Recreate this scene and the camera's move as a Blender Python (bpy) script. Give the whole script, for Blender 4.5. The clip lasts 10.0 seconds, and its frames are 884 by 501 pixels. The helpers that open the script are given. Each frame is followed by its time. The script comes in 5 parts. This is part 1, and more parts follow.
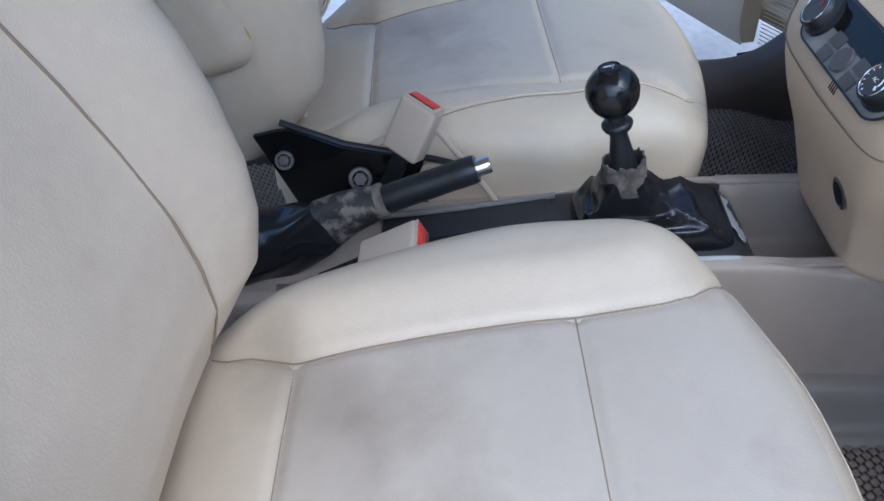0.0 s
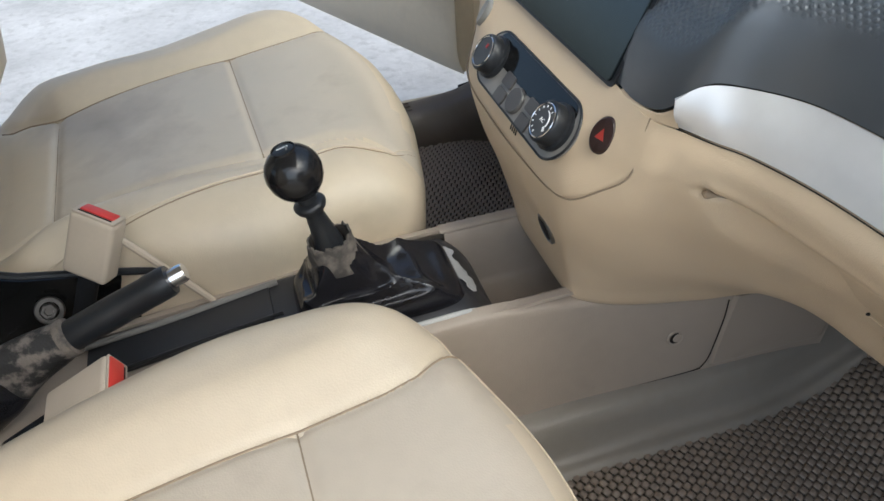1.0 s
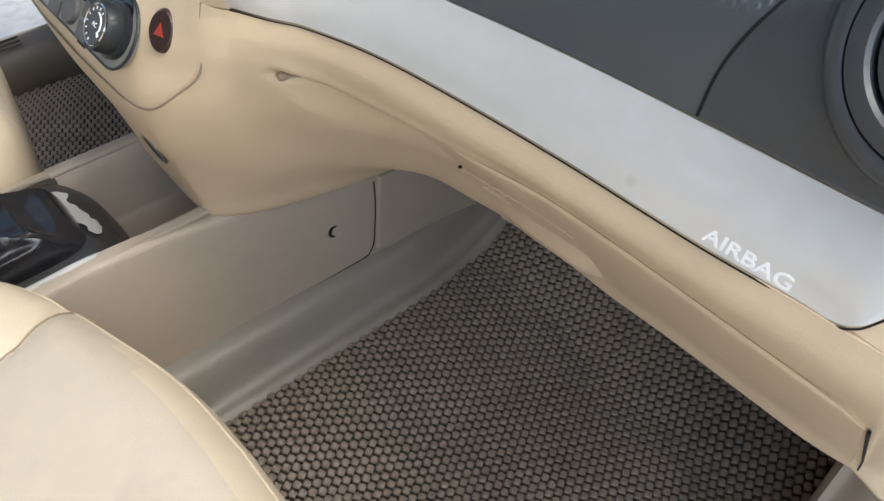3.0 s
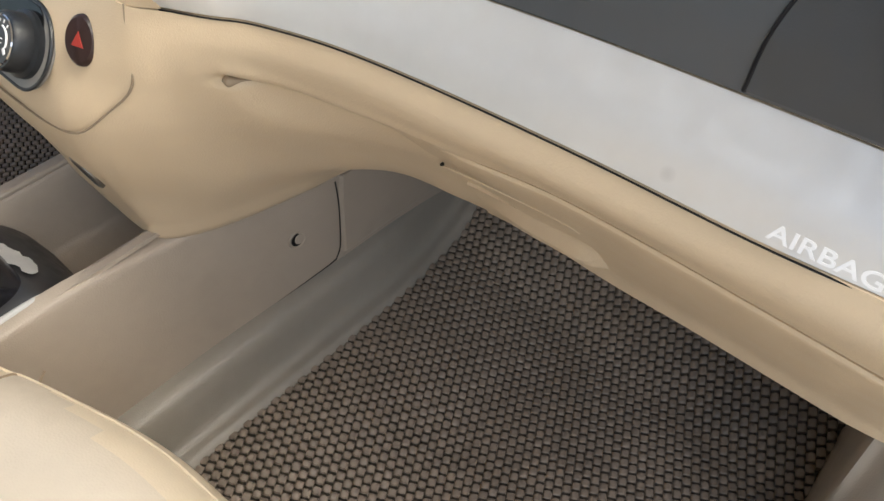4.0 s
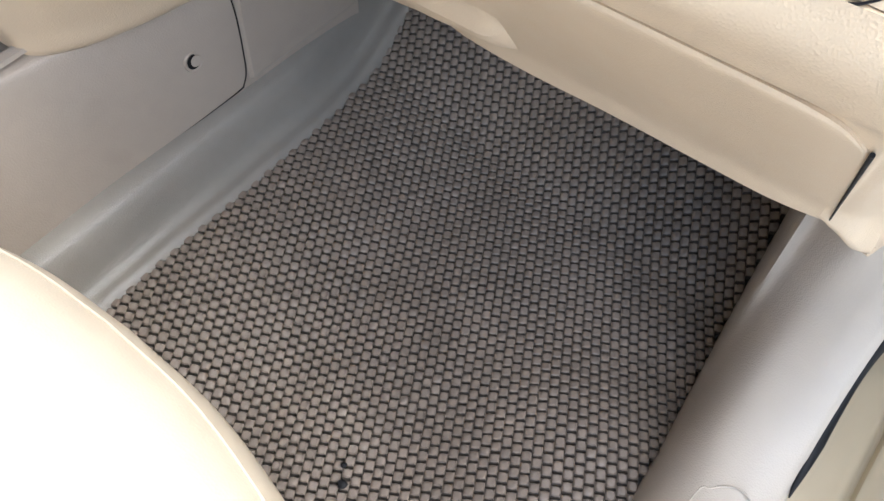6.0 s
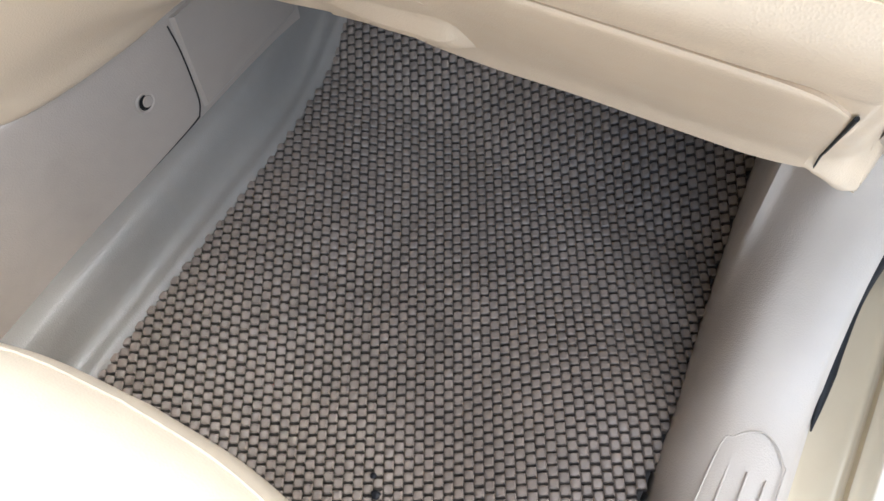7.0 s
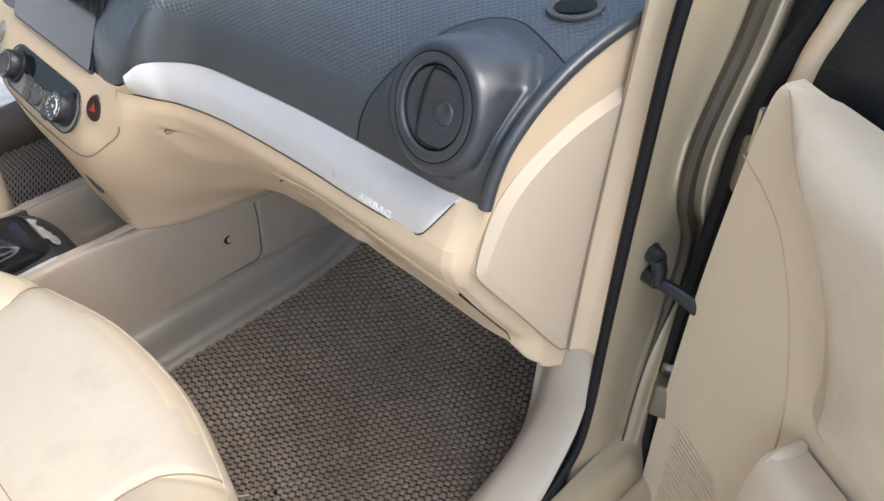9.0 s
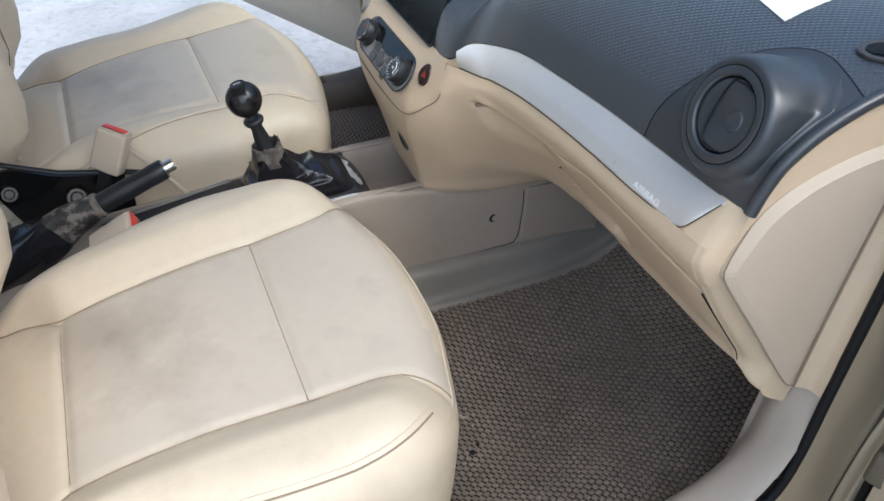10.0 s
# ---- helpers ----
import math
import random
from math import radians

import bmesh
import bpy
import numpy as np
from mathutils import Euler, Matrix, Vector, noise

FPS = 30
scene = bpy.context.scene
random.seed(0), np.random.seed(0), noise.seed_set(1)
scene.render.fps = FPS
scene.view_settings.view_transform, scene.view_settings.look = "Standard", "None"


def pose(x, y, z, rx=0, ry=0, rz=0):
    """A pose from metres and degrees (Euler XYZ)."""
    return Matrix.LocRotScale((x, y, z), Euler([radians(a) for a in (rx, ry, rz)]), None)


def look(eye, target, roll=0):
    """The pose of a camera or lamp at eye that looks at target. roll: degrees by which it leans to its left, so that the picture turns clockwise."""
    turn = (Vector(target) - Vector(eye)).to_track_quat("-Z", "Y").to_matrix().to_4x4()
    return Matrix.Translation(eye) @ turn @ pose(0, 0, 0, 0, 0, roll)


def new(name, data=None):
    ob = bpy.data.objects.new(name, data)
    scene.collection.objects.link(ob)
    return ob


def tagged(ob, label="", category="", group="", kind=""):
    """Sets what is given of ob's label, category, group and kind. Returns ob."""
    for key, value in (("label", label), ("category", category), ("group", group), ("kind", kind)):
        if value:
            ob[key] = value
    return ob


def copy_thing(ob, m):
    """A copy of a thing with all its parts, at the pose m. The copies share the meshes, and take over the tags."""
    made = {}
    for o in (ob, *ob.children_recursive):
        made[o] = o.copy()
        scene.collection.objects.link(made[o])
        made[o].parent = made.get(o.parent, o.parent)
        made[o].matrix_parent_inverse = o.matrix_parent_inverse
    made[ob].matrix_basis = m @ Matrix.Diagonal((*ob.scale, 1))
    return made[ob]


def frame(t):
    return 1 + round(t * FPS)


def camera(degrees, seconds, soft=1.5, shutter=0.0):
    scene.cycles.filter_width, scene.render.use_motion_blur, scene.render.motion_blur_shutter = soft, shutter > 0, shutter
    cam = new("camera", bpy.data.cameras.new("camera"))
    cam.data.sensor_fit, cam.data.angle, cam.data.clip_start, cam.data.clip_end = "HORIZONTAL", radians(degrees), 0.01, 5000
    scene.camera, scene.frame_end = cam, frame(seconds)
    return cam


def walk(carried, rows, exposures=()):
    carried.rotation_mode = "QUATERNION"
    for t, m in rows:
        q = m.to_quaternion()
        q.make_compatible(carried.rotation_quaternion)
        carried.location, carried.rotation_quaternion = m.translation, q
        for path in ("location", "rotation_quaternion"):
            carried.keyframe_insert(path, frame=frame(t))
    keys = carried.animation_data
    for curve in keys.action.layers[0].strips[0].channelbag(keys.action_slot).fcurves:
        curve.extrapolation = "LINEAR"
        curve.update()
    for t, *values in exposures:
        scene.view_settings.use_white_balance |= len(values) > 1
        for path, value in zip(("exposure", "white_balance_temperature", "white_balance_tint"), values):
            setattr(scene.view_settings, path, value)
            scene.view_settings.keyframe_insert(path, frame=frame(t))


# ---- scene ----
cam = camera(59.8, 10.0)
PATH = [
    (0, (-0.087, -0.317, 0.782), (-0.186, 1.2, -0.517), -3.6),
    (0.5, (-0.021, -0.285, 0.789), (0.155, 1.251, -0.48), -3.4),
    (1, (0.016, -0.248, 0.777), (0.405, 1.258, -0.479), -4.4),
    (1.5, (0.065, -0.232, 0.768), (0.645, 1.173, -0.532), -3.7),
    (2, (0.096, -0.236, 0.748), (0.83, 1.031, -0.614), -2.3),
    (2.5, (0.106, -0.265, 0.742), (0.937, 0.877, -0.674), -0.9),
    (3, (0.112, -0.272, 0.74), (1.001, 0.793, -0.701), -0.4),
    (3.2, (0.123, -0.254, 0.731), (1.043, 0.782, -0.712), -0.6),
    (4.3, (0.131, -0.212, 0.693), (1.075, 0.689, -0.822), -2.1),
    (4.5, (0.125, -0.214, 0.668), (1.063, 0.656, -0.87), -1.3),
    (5, (0.157, -0.24, 0.648), (1.059, 0.517, -0.968), 0.7),
    (5.5, (0.158, -0.25, 0.634), (1.023, 0.443, -1.03), 2.5),
    (6, (0.142, -0.25, 0.646), (0.969, 0.449, -1.035), -1.6),
    (6.2, (0.153, -0.247, 0.658), (0.944, 0.452, -1.041), -5.9),
    (7.3, (0.157, -0.225, 0.66), (0.95, 0.37, -1.077), -9.6),
    (7.5, (0.157, -0.23, 0.667), (0.979, 0.374, -1.054), -8.3),
    (8, (0.135, -0.335, 0.735), (1.08, 0.369, -0.881), -2.7),
    (8.5, (0.063, -0.482, 0.869), (1.065, 0.395, -0.623), 0.1),
    (9, (0.034, -0.602, 0.927), (1.048, 0.472, -0.422), -1.2),
    (9.5, (0.003, -0.68, 0.946), (0.877, 0.589, -0.329), -2.7),
    (10, (-0.056, -0.682, 0.936), (0.504, 0.765, -0.326), -0.8),
]
walk(cam, [(t, look(eye, target, roll)) for t, eye, target, roll in PATH], [(0, 0.47, 4700, 8), (0.6, 0.56, 5250, 5), (1, 0.65, 5750, 3), (2.5, 0.98, 5850, 3), (3.2, 1.0, 5950, 4), (4.5, 1.1, 6500, 7), (5, 1.35, 6600, 10), (5.5, 1.6, 5600, 6), (7.5, 1.75, 5350, 5), (8, 1.36, 5450, 4), (8.5, 1.13, 5600, 4), (9.2, 1.12, 5850, 7), (10, 0.68, 5450, 5)])

# ---- light: open shade under a bright sky ----
world = bpy.data.worlds.new("sky")
scene.world = world
world.use_nodes = True
wn = world.node_tree.nodes
wl = world.node_tree.links
sky = wn.new("ShaderNodeTexSky")
sky.sky_type, sky.sun_disc = "NISHITA", False
sky.sun_elevation, sky.sun_rotation = radians(55), radians(156)
sky.air_density, sky.dust_density = 1.0, 6.0
wn["Background"].inputs["Strength"].default_value = 0.15
wl.new(sky.outputs[0], wn["Background"].inputs["Color"])
sun_data = bpy.data.lights.new("sun", "SUN")
sun_data.energy, sun_data.angle, sun_data.color = 0.85, radians(80), (1.0, 0.98, 0.95)
sun = new("sun", sun_data)
sun.matrix_world = look((-0.7, -2.2, 3.0), (0.1, 0.3, 0.3))


# ---- materials ----
def material(name, colour, rough=0.5, metal=0.0, vary=0.12, scale=6.0, grain=0.0, grain_scale=400.0, coat=0.0, stain=None, spec=0.5):
    """Principled surface: two scales of colour variation, fine grain relief, optional stain colour."""
    m = bpy.data.materials.new(name)
    m.use_nodes = True
    n, l = m.node_tree.nodes, m.node_tree.links
    b = n["Principled BSDF"]
    co = n.new("ShaderNodeTexCoord")
    big = n.new("ShaderNodeTexNoise")
    big.inputs["Scale"].default_value, big.inputs["Detail"].default_value = scale, 5
    fine = n.new("ShaderNodeTexNoise")
    fine.inputs["Scale"].default_value, fine.inputs["Detail"].default_value = scale * 14, 3
    l.new(co.outputs["Object"], big.inputs["Vector"])
    l.new(co.outputs["Object"], fine.inputs["Vector"])
    mixf = n.new("ShaderNodeMath")
    mixf.operation = "MULTIPLY_ADD"
    l.new(fine.outputs["Fac"], mixf.inputs[0])
    mixf.inputs[1].default_value = 0.4
    l.new(big.outputs["Fac"], mixf.inputs[2])
    ramp = n.new("ShaderNodeMapRange")
    ramp.inputs[1].default_value, ramp.inputs[2].default_value = 0.4, 1.0
    ramp.inputs[3].default_value, ramp.inputs[4].default_value = 1 - vary, 1 + vary * 0.5
    l.new(mixf.outputs[0], ramp.inputs[0])
    mul = n.new("ShaderNodeVectorMath")
    mul.operation = "SCALE"
    mul.inputs[0].default_value = colour
    l.new(ramp.outputs[0], mul.inputs["Scale"])
    out = mul.outputs[0]
    if stain:
        blot = n.new("ShaderNodeTexNoise")
        blot.inputs["Scale"].default_value, blot.inputs["Detail"].default_value, blot.inputs["Roughness"].default_value = stain[1], 6, 0.6
        l.new(co.outputs["Object"], blot.inputs["Vector"])
        sr = n.new("ShaderNodeMapRange")
        sr.inputs[1].default_value, sr.inputs[2].default_value = stain[2], stain[3]
        sr.inputs[4].default_value = stain[4]
        l.new(blot.outputs["Fac"], sr.inputs[0])
        mx = n.new("ShaderNodeMix")
        mx.data_type = "RGBA"
        mx.inputs["B"].default_value = (*stain[0], 1)
        l.new(sr.outputs[0], mx.inputs["Factor"])
        l.new(out, mx.inputs["A"])
        out = mx.outputs["Result"]
    l.new(out, b.inputs["Base Color"])
    rr = n.new("ShaderNodeMapRange")
    rr.inputs[1].default_value, rr.inputs[2].default_value = 0.3, 0.8
    rr.inputs[3].default_value, rr.inputs[4].default_value = max(rough - 0.08, 0.03), min(rough + 0.08, 1)
    l.new(fine.outputs["Fac"], rr.inputs[0])
    l.new(rr.outputs[0], b.inputs["Roughness"])
    b.inputs["Metallic"].default_value = metal
    b.inputs["Coat Weight"].default_value = coat
    b.inputs["Specular IOR Level"].default_value = spec
    if grain:
        vo = n.new("ShaderNodeTexVoronoi")
        vo.inputs["Scale"].default_value = grain_scale
        l.new(co.outputs["Object"], vo.inputs["Vector"])
        bu = n.new("ShaderNodeBump")
        bu.inputs["Strength"].default_value, bu.inputs["Distance"].default_value = grain, 0.0006
        l.new(vo.outputs["Distance"], bu.inputs["Height"])
        l.new(bu.outputs[0], b.inputs["Normal"])
    return m


def dotted(name, colour, pitch):
    """Black soft-touch pad with staggered rows of small moulded dots."""
    m = material(name, colour, 0.37, vary=0.1, spec=0.95)
    n, l = m.node_tree.nodes, m.node_tree.links
    co = n.new("ShaderNodeTexCoord")
    sep = n.new("ShaderNodeSeparateXYZ")
    l.new(co.outputs["Object"], sep.inputs[0])
    run = n.new("ShaderNodeMath")
    run.operation = "ADD"
    l.new(sep.outputs["X"], run.inputs[0])
    l.new(sep.outputs["Z"], run.inputs[1])
    com = n.new("ShaderNodeCombineXYZ")
    l.new(sep.outputs["Y"], com.inputs["X"])
    l.new(run.outputs[0], com.inputs["Y"])
    mp = n.new("ShaderNodeMapping")
    mp.inputs["Rotation"].default_value = (0, 0, radians(45))
    mp.inputs["Scale"].default_value = (1.0, 0.72, 1.0)
    l.new(com.outputs[0], mp.inputs["Vector"])
    vo = n.new("ShaderNodeTexVoronoi")
    vo.voronoi_dimensions = "2D"
    vo.inputs["Scale"].default_value, vo.inputs["Randomness"].default_value = 1 / pitch, 0.0
    l.new(mp.outputs[0], vo.inputs["Vector"])
    dot = n.new("ShaderNodeMapRange")
    dot.inputs[1].default_value, dot.inputs[2].default_value = 0.2, 0.45
    dot.inputs[3].default_value, dot.inputs[4].default_value = 1.0, 0.0
    l.new(vo.outputs["Distance"], dot.inputs[0])
    # the steep front lip is smooth, the dots begin where the pad turns flat
    facing = n.new("ShaderNodeNewGeometry")
    up = n.new("ShaderNodeSeparateXYZ")
    l.new(facing.outputs["Normal"], up.inputs[0])
    flat = n.new("ShaderNodeMapRange")
    flat.inputs[1].default_value, flat.inputs[2].default_value = 0.48, 0.60
    l.new(up.outputs["Z"], flat.inputs[0])
    where = n.new("ShaderNodeMath")
    where.operation = "MULTIPLY"
    l.new(dot.outputs[0], where.inputs[0])
    l.new(flat.outputs[0], where.inputs[1])
    bu = n.new("ShaderNodeBump")
    bu.inputs["Strength"].default_value, bu.inputs["Distance"].default_value = 0.55, 0.0008
    l.new(where.outputs[0], bu.inputs["Height"])
    l.new(bu.outputs[0], n["Principled BSDF"].inputs["Normal"])
    return m


def blotch(m, centre, radius, colour, amount):
    """One worn, dirty patch with a ragged edge, at a place on the leather."""
    n, l = m.node_tree.nodes, m.node_tree.links
    b = n["Principled BSDF"]
    old = b.inputs["Base Color"].links[0].from_socket
    co = n.new("ShaderNodeTexCoord")
    ragged = n.new("ShaderNodeTexNoise")
    ragged.inputs["Scale"].default_value, ragged.inputs["Detail"].default_value = 14, 5
    l.new(co.outputs["Object"], ragged.inputs["Vector"])
    gap = n.new("ShaderNodeVectorMath")
    gap.operation = "DISTANCE"
    gap.inputs[1].default_value = centre
    l.new(co.outputs["Object"], gap.inputs[0])
    push = n.new("ShaderNodeMath")
    push.operation = "MULTIPLY_ADD"
    l.new(ragged.outputs["Fac"], push.inputs[0])
    push.inputs[1].default_value = radius * 1.6
    l.new(gap.outputs["Value"], push.inputs[2])
    fade = n.new("ShaderNodeMapRange")
    fade.inputs[1].default_value, fade.inputs[2].default_value = radius * 0.9, radius * 1.9
    fade.inputs[3].default_value, fade.inputs[4].default_value = amount, 0.0
    l.new(push.outputs[0], fade.inputs[0])
    mx = n.new("ShaderNodeMix")
    mx.data_type = "RGBA"
    mx.inputs["B"].default_value = (*colour, 1)
    l.new(fade.outputs[0], mx.inputs["Factor"])
    l.new(old, mx.inputs["A"])
    l.new(mx.outputs["Result"], b.inputs["Base Color"])


LEATHER = material("beige_leather", (0.64, 0.545, 0.405), 0.42, vary=0.10, scale=5, grain=0.2, grain_scale=620, stain=((0.36, 0.29, 0.20), 5.0, 0.55, 0.74, 0.5))
INSERT = material("beige_leather_insert", (0.57, 0.50, 0.40), 0.46, vary=0.10, scale=5, grain=0.2, grain_scale=640, stain=((0.30, 0.245, 0.19), 5.5, 0.50, 0.70, 0.62))
blotch(INSERT, (-0.19, 0.06, 0.295), 0.075, (0.25, 0.20, 0.15), 0.6)
blotch(LEATHER, (-0.268, 0.125, 0.285), 0.05, (0.30, 0.25, 0.18), 0.55)
LEATHER_SIDE = material("beige_leather_side", (0.66, 0.56, 0.42), 0.45, vary=0.12, scale=5, grain=0.35, grain_scale=520, stain=((0.36, 0.28, 0.18), 4.0, 0.55, 0.75, 0.4))
SEAM = material("seam_shadow", (0.30, 0.23, 0.155), 0.7)
COVERTAN = material("cover_plastic", (0.58, 0.48, 0.36), 0.5, vary=0.06, grain=0.15, grain_scale=900)
BEIGE = material("beige_plastic", (0.65, 0.515, 0.35), 0.48, vary=0.07, scale=4, grain=0.25, grain_scale=900, stain=((0.45, 0.35, 0.24), 6.0, 0.6, 0.8, 0.3))
TAUPE = material("taupe_plastic", (0.39, 0.332, 0.272), 0.5, vary=0.12, scale=5, grain=0.3, grain_scale=800, stain=((0.25, 0.21, 0.17), 7.0, 0.55, 0.75, 0.4))
TUNNEL = material("grey_tunnel_plastic", (0.262, 0.238, 0.206), 0.38, vary=0.14, scale=5, grain=0.3, grain_scale=800, stain=((0.20, 0.17, 0.14), 7.0, 0.55, 0.75, 0.4))
TRIMLIGHT = material("light_sill_plastic", (0.49, 0.425, 0.345), 0.46, vary=0.08, scale=4, grain=0.25, grain_scale=800, stain=((0.4, 0.33, 0.26), 5.0, 0.58, 0.75, 0.4))
SILVER = material("silver_paint", (0.70, 0.70, 0.70), 0.38, metal=0.5, vary=0.08, scale=7)
blotch(SILVER, (0.358, -0.12, 0.502), 0.006, (0.16, 0.15, 0.14), 0.6)
GREYPANEL = material("grey_panel", (0.22, 0.21, 0.195), 0.42, vary=0.08)
BUTTON = material("grey_buttons", (0.075, 0.07, 0.066), 0.45, vary=0.1)
MAROON = material("dark_maroon_plastic", (0.030, 0.014, 0.012), 0.38, vary=0.1)
KNOB_FACE = material("knob_face", (0.05, 0.05, 0.05), 0.45, vary=0.1)
BALL = material("satin_black_ball", (0.010, 0.010, 0.011), 0.2, vary=0.2, scale=40)
PAD = dotted("black_dash_pad", (0.052, 0.060, 0.070), 0.0047)
BLACK = material("black_plastic", (0.016, 0.0175, 0.020), 0.37, vary=0.15, grain=0.12, grain_scale=900, spec=0.42)
GLOSS = material("gloss_black", (0.008, 0.008, 0.008), 0.10, vary=0.1, coat=0.1, spec=0.3)
SCREENGLASS = material("screen_glass", (0.010, 0.014, 0.016), 0.06, vary=0.1, coat=0.6)
POD = material("satin_black_pod", (0.036, 0.041, 0.048), 0.38, vary=0.12, grain=0.1, grain_scale=900, spec=0.8)
# driver side copy of the sill plastic, its shade put into the colour
DRIVERSILL = material("shaded_sill_plastic", (0.12, 0.098, 0.078), 0.45, vary=0.15, scale=5, grain=0.25, grain_scale=800, stain=((0.07, 0.055, 0.042), 6.0, 0.5, 0.7, 0.5))
TRAY = material("dark_grey_tray_plastic", (0.024, 0.025, 0.028), 0.38, vary=0.2, scale=14)
RUBBER = material("black_rubber", (0.010, 0.010, 0.011), 0.55, vary=0.2, spec=0.22)
BOOT = material("black_boot_leather", (0.013, 0.013, 0.016), 0.18, vary=0.2, scale=12, grain=0.12, grain_scale=420)
WORN = material("worn_boot_leather", (0.02, 0.019, 0.018), 0.6, vary=0.3, scale=30, grain=0.6, grain_scale=420, stain=((0.20, 0.17, 0.145), 70.0, 0.46, 0.60, 0.8))
FRAY = material("frayed_grey_leather", (0.17, 0.145, 0.12), 0.8, vary=0.5, scale=40, grain=0.6, grain_scale=300, stain=((0.05, 0.045, 0.04), 60.0, 0.44, 0.58, 0.85))
SCUFF = material("scuffed_plate_paint", (0.045, 0.045, 0.048), 0.37, metal=0.2, vary=0.2, stain=((0.55, 0.55, 0.55), 16.0, 0.56, 0.6, 0.0))
CHIPPED = material("chipped_silver_paint", (0.55, 0.55, 0.54), 0.4, metal=0.2, vary=0.15, scale=30)
CHROME = material("chrome", (0.75, 0.75, 0.76), 0.14, metal=1.0, vary=0.05)
STEEL = material("zinc_steel", (0.30, 0.285, 0.26), 0.4, metal=0.9, vary=0.25, scale=30)
BUCKLE = material("buckle_plastic", (0.52, 0.44, 0.34), 0.5, vary=0.08, scale=20)
RED = material("red_plastic", (0.65, 0.05, 0.035), 0.4, vary=0.05)
HAZARDRED = material("hazard_red_print", (0.34, 0.035, 0.025), 0.45, vary=0.05)
DARKRED = material("dark_red_print", (0.26, 0.02, 0.018), 0.5, vary=0.05)
BOLT = material("dull_bolt_steel", (0.10, 0.094, 0.088), 0.5, metal=0.7, vary=0.3, scale=60)
MATBASE = material("mat_base", (0.016, 0.013, 0.011), 0.7, vary=0.2)
# groove dirt plus the shade of the pits, both put into this colour
MATGROOVE = material("mat_groove_dirt_shade", (0.050, 0.040, 0.032), 0.7, vary=0.25, scale=20)
MATCELL = material("mat_cells", (0.245, 0.198, 0.158), 0.45, vary=0.25, scale=5, grain=0.0, stain=((0.09, 0.072, 0.056), 4.5, 0.48, 0.70, 0.5))
PAINT = material("champagne_paint", (0.54, 0.46, 0.32), 0.38, metal=0.35, vary=0.06, coat=0.5)
GROUND = material("pale_concrete", (0.54, 0.53, 0.51), 0.9, vary=0.3, scale=3, grain=0.8, grain_scale=120, stain=((0.33, 0.32, 0.30), 24.0, 0.5, 0.7, 0.6))
# champagne paint of the flange, with shade and dark reflections put into its colour
BROWN = material("shaded_flange_paint", (0.060, 0.046, 0.030), 0.5, vary=0.2)
WHITE = material("white_print", (0.85, 0.85, 0.85), 0.5, vary=0.03)
PALEPRINT = material("pale_print", (0.80, 0.80, 0.80), 0.5, vary=0.03)
DOORCARD = material("pale_door_card", (0.75, 0.635, 0.465), 0.5, vary=0.06, scale=4, grain=0.25, grain_scale=900)
HEAD = material("headliner", (0.55, 0.50, 0.43), 0.9, vary=0.08)
CARPET = material("carpet", (0.05, 0.043, 0.036), 0.95, vary=0.3, scale=40)
TINT = material("tinted_glass", (0.026, 0.028, 0.030), 0.25, vary=0.02, spec=0.2)
ORANGE = material("foam_edge", (0.55, 0.40, 0.18), 0.8, vary=0.2, scale=40)


def clear_glass():
    m = bpy.data.materials.new("windscreen_glass")
    m.use_nodes = True
    b = m.node_tree.nodes["Principled BSDF"]
    b.inputs["Base Color"].default_value = (0.95, 1, 0.97, 1)
    b.inputs["Roughness"].default_value, b.inputs["Transmission Weight"].default_value, b.inputs["IOR"].default_value = 0.0, 1.0, 1.1
    return m


GLASS = clear_glass()


# ---- mesh helpers ----
def finish(name, bm, mat, smooth=True):
    bmesh.ops.recalc_face_normals(bm, faces=bm.faces)
    me = bpy.data.meshes.new(name)
    bm.to_mesh(me)
    bm.free()
    me.materials.append(mat)
    if smooth:
        me.polygons.foreach_set("use_smooth", [True] * len(me.polygons))
        me.set_sharp_from_angle(angle=radians(42))
    return me


def part(name, bm, mat, parent=None, label=""):
    ob = new(name, finish(name, bm, mat))
    if parent is not None:
        ob.parent = parent
    return tagged(ob, label)


def thing(name, label, category, at=(0, 0, 0), kind="", group=""):
    ob = new(name)
    ob.location = at
    ob.empty_display_size = 0.05
    return tagged(ob, label, category, group, kind)


def catmull(pts, n):
    """Smooth curve through points, n steps a span."""
    p = [Vector(q) for q in pts]
    p = [2 * p[0] - p[1]] + p + [2 * p[-1] - p[-2]]
    out = []
    for i in range(1, len(p) - 2):
        a, b, c, d = p[i - 1], p[i], p[i + 1], p[i + 2]
        for k in range(n):
            t = k / n
            out.append(0.5 * (2 * b + (c - a) * t + (2 * a - 5 * b + 4 * c - d) * t * t + (3 * b - a - 3 * c + d) * t ** 3))
    out.append(p[-2])
    return out


def lattice(rows, closed=False):
    """Mesh of a grid of points."""
    bm = bmesh.new()
    vs = [[bm.verts.new(q) for q in r] for r in rows]
    m = len(rows[0])
    for a, b in zip(vs, vs[1:]):
        for j in range(m if closed else m - 1):
            k = (j + 1) % m
            bm.faces.new((a[j], a[k], b[k], b[j]))
    return bm


def net(rows, nu=6, nv=6):
    """Smooth sheet through a net of control points."""
    fine = [catmull(r, nu) for r in rows]
    cols = [catmull(c, nv) for c in zip(*fine)]
    return [list(r) for r in zip(*cols)]


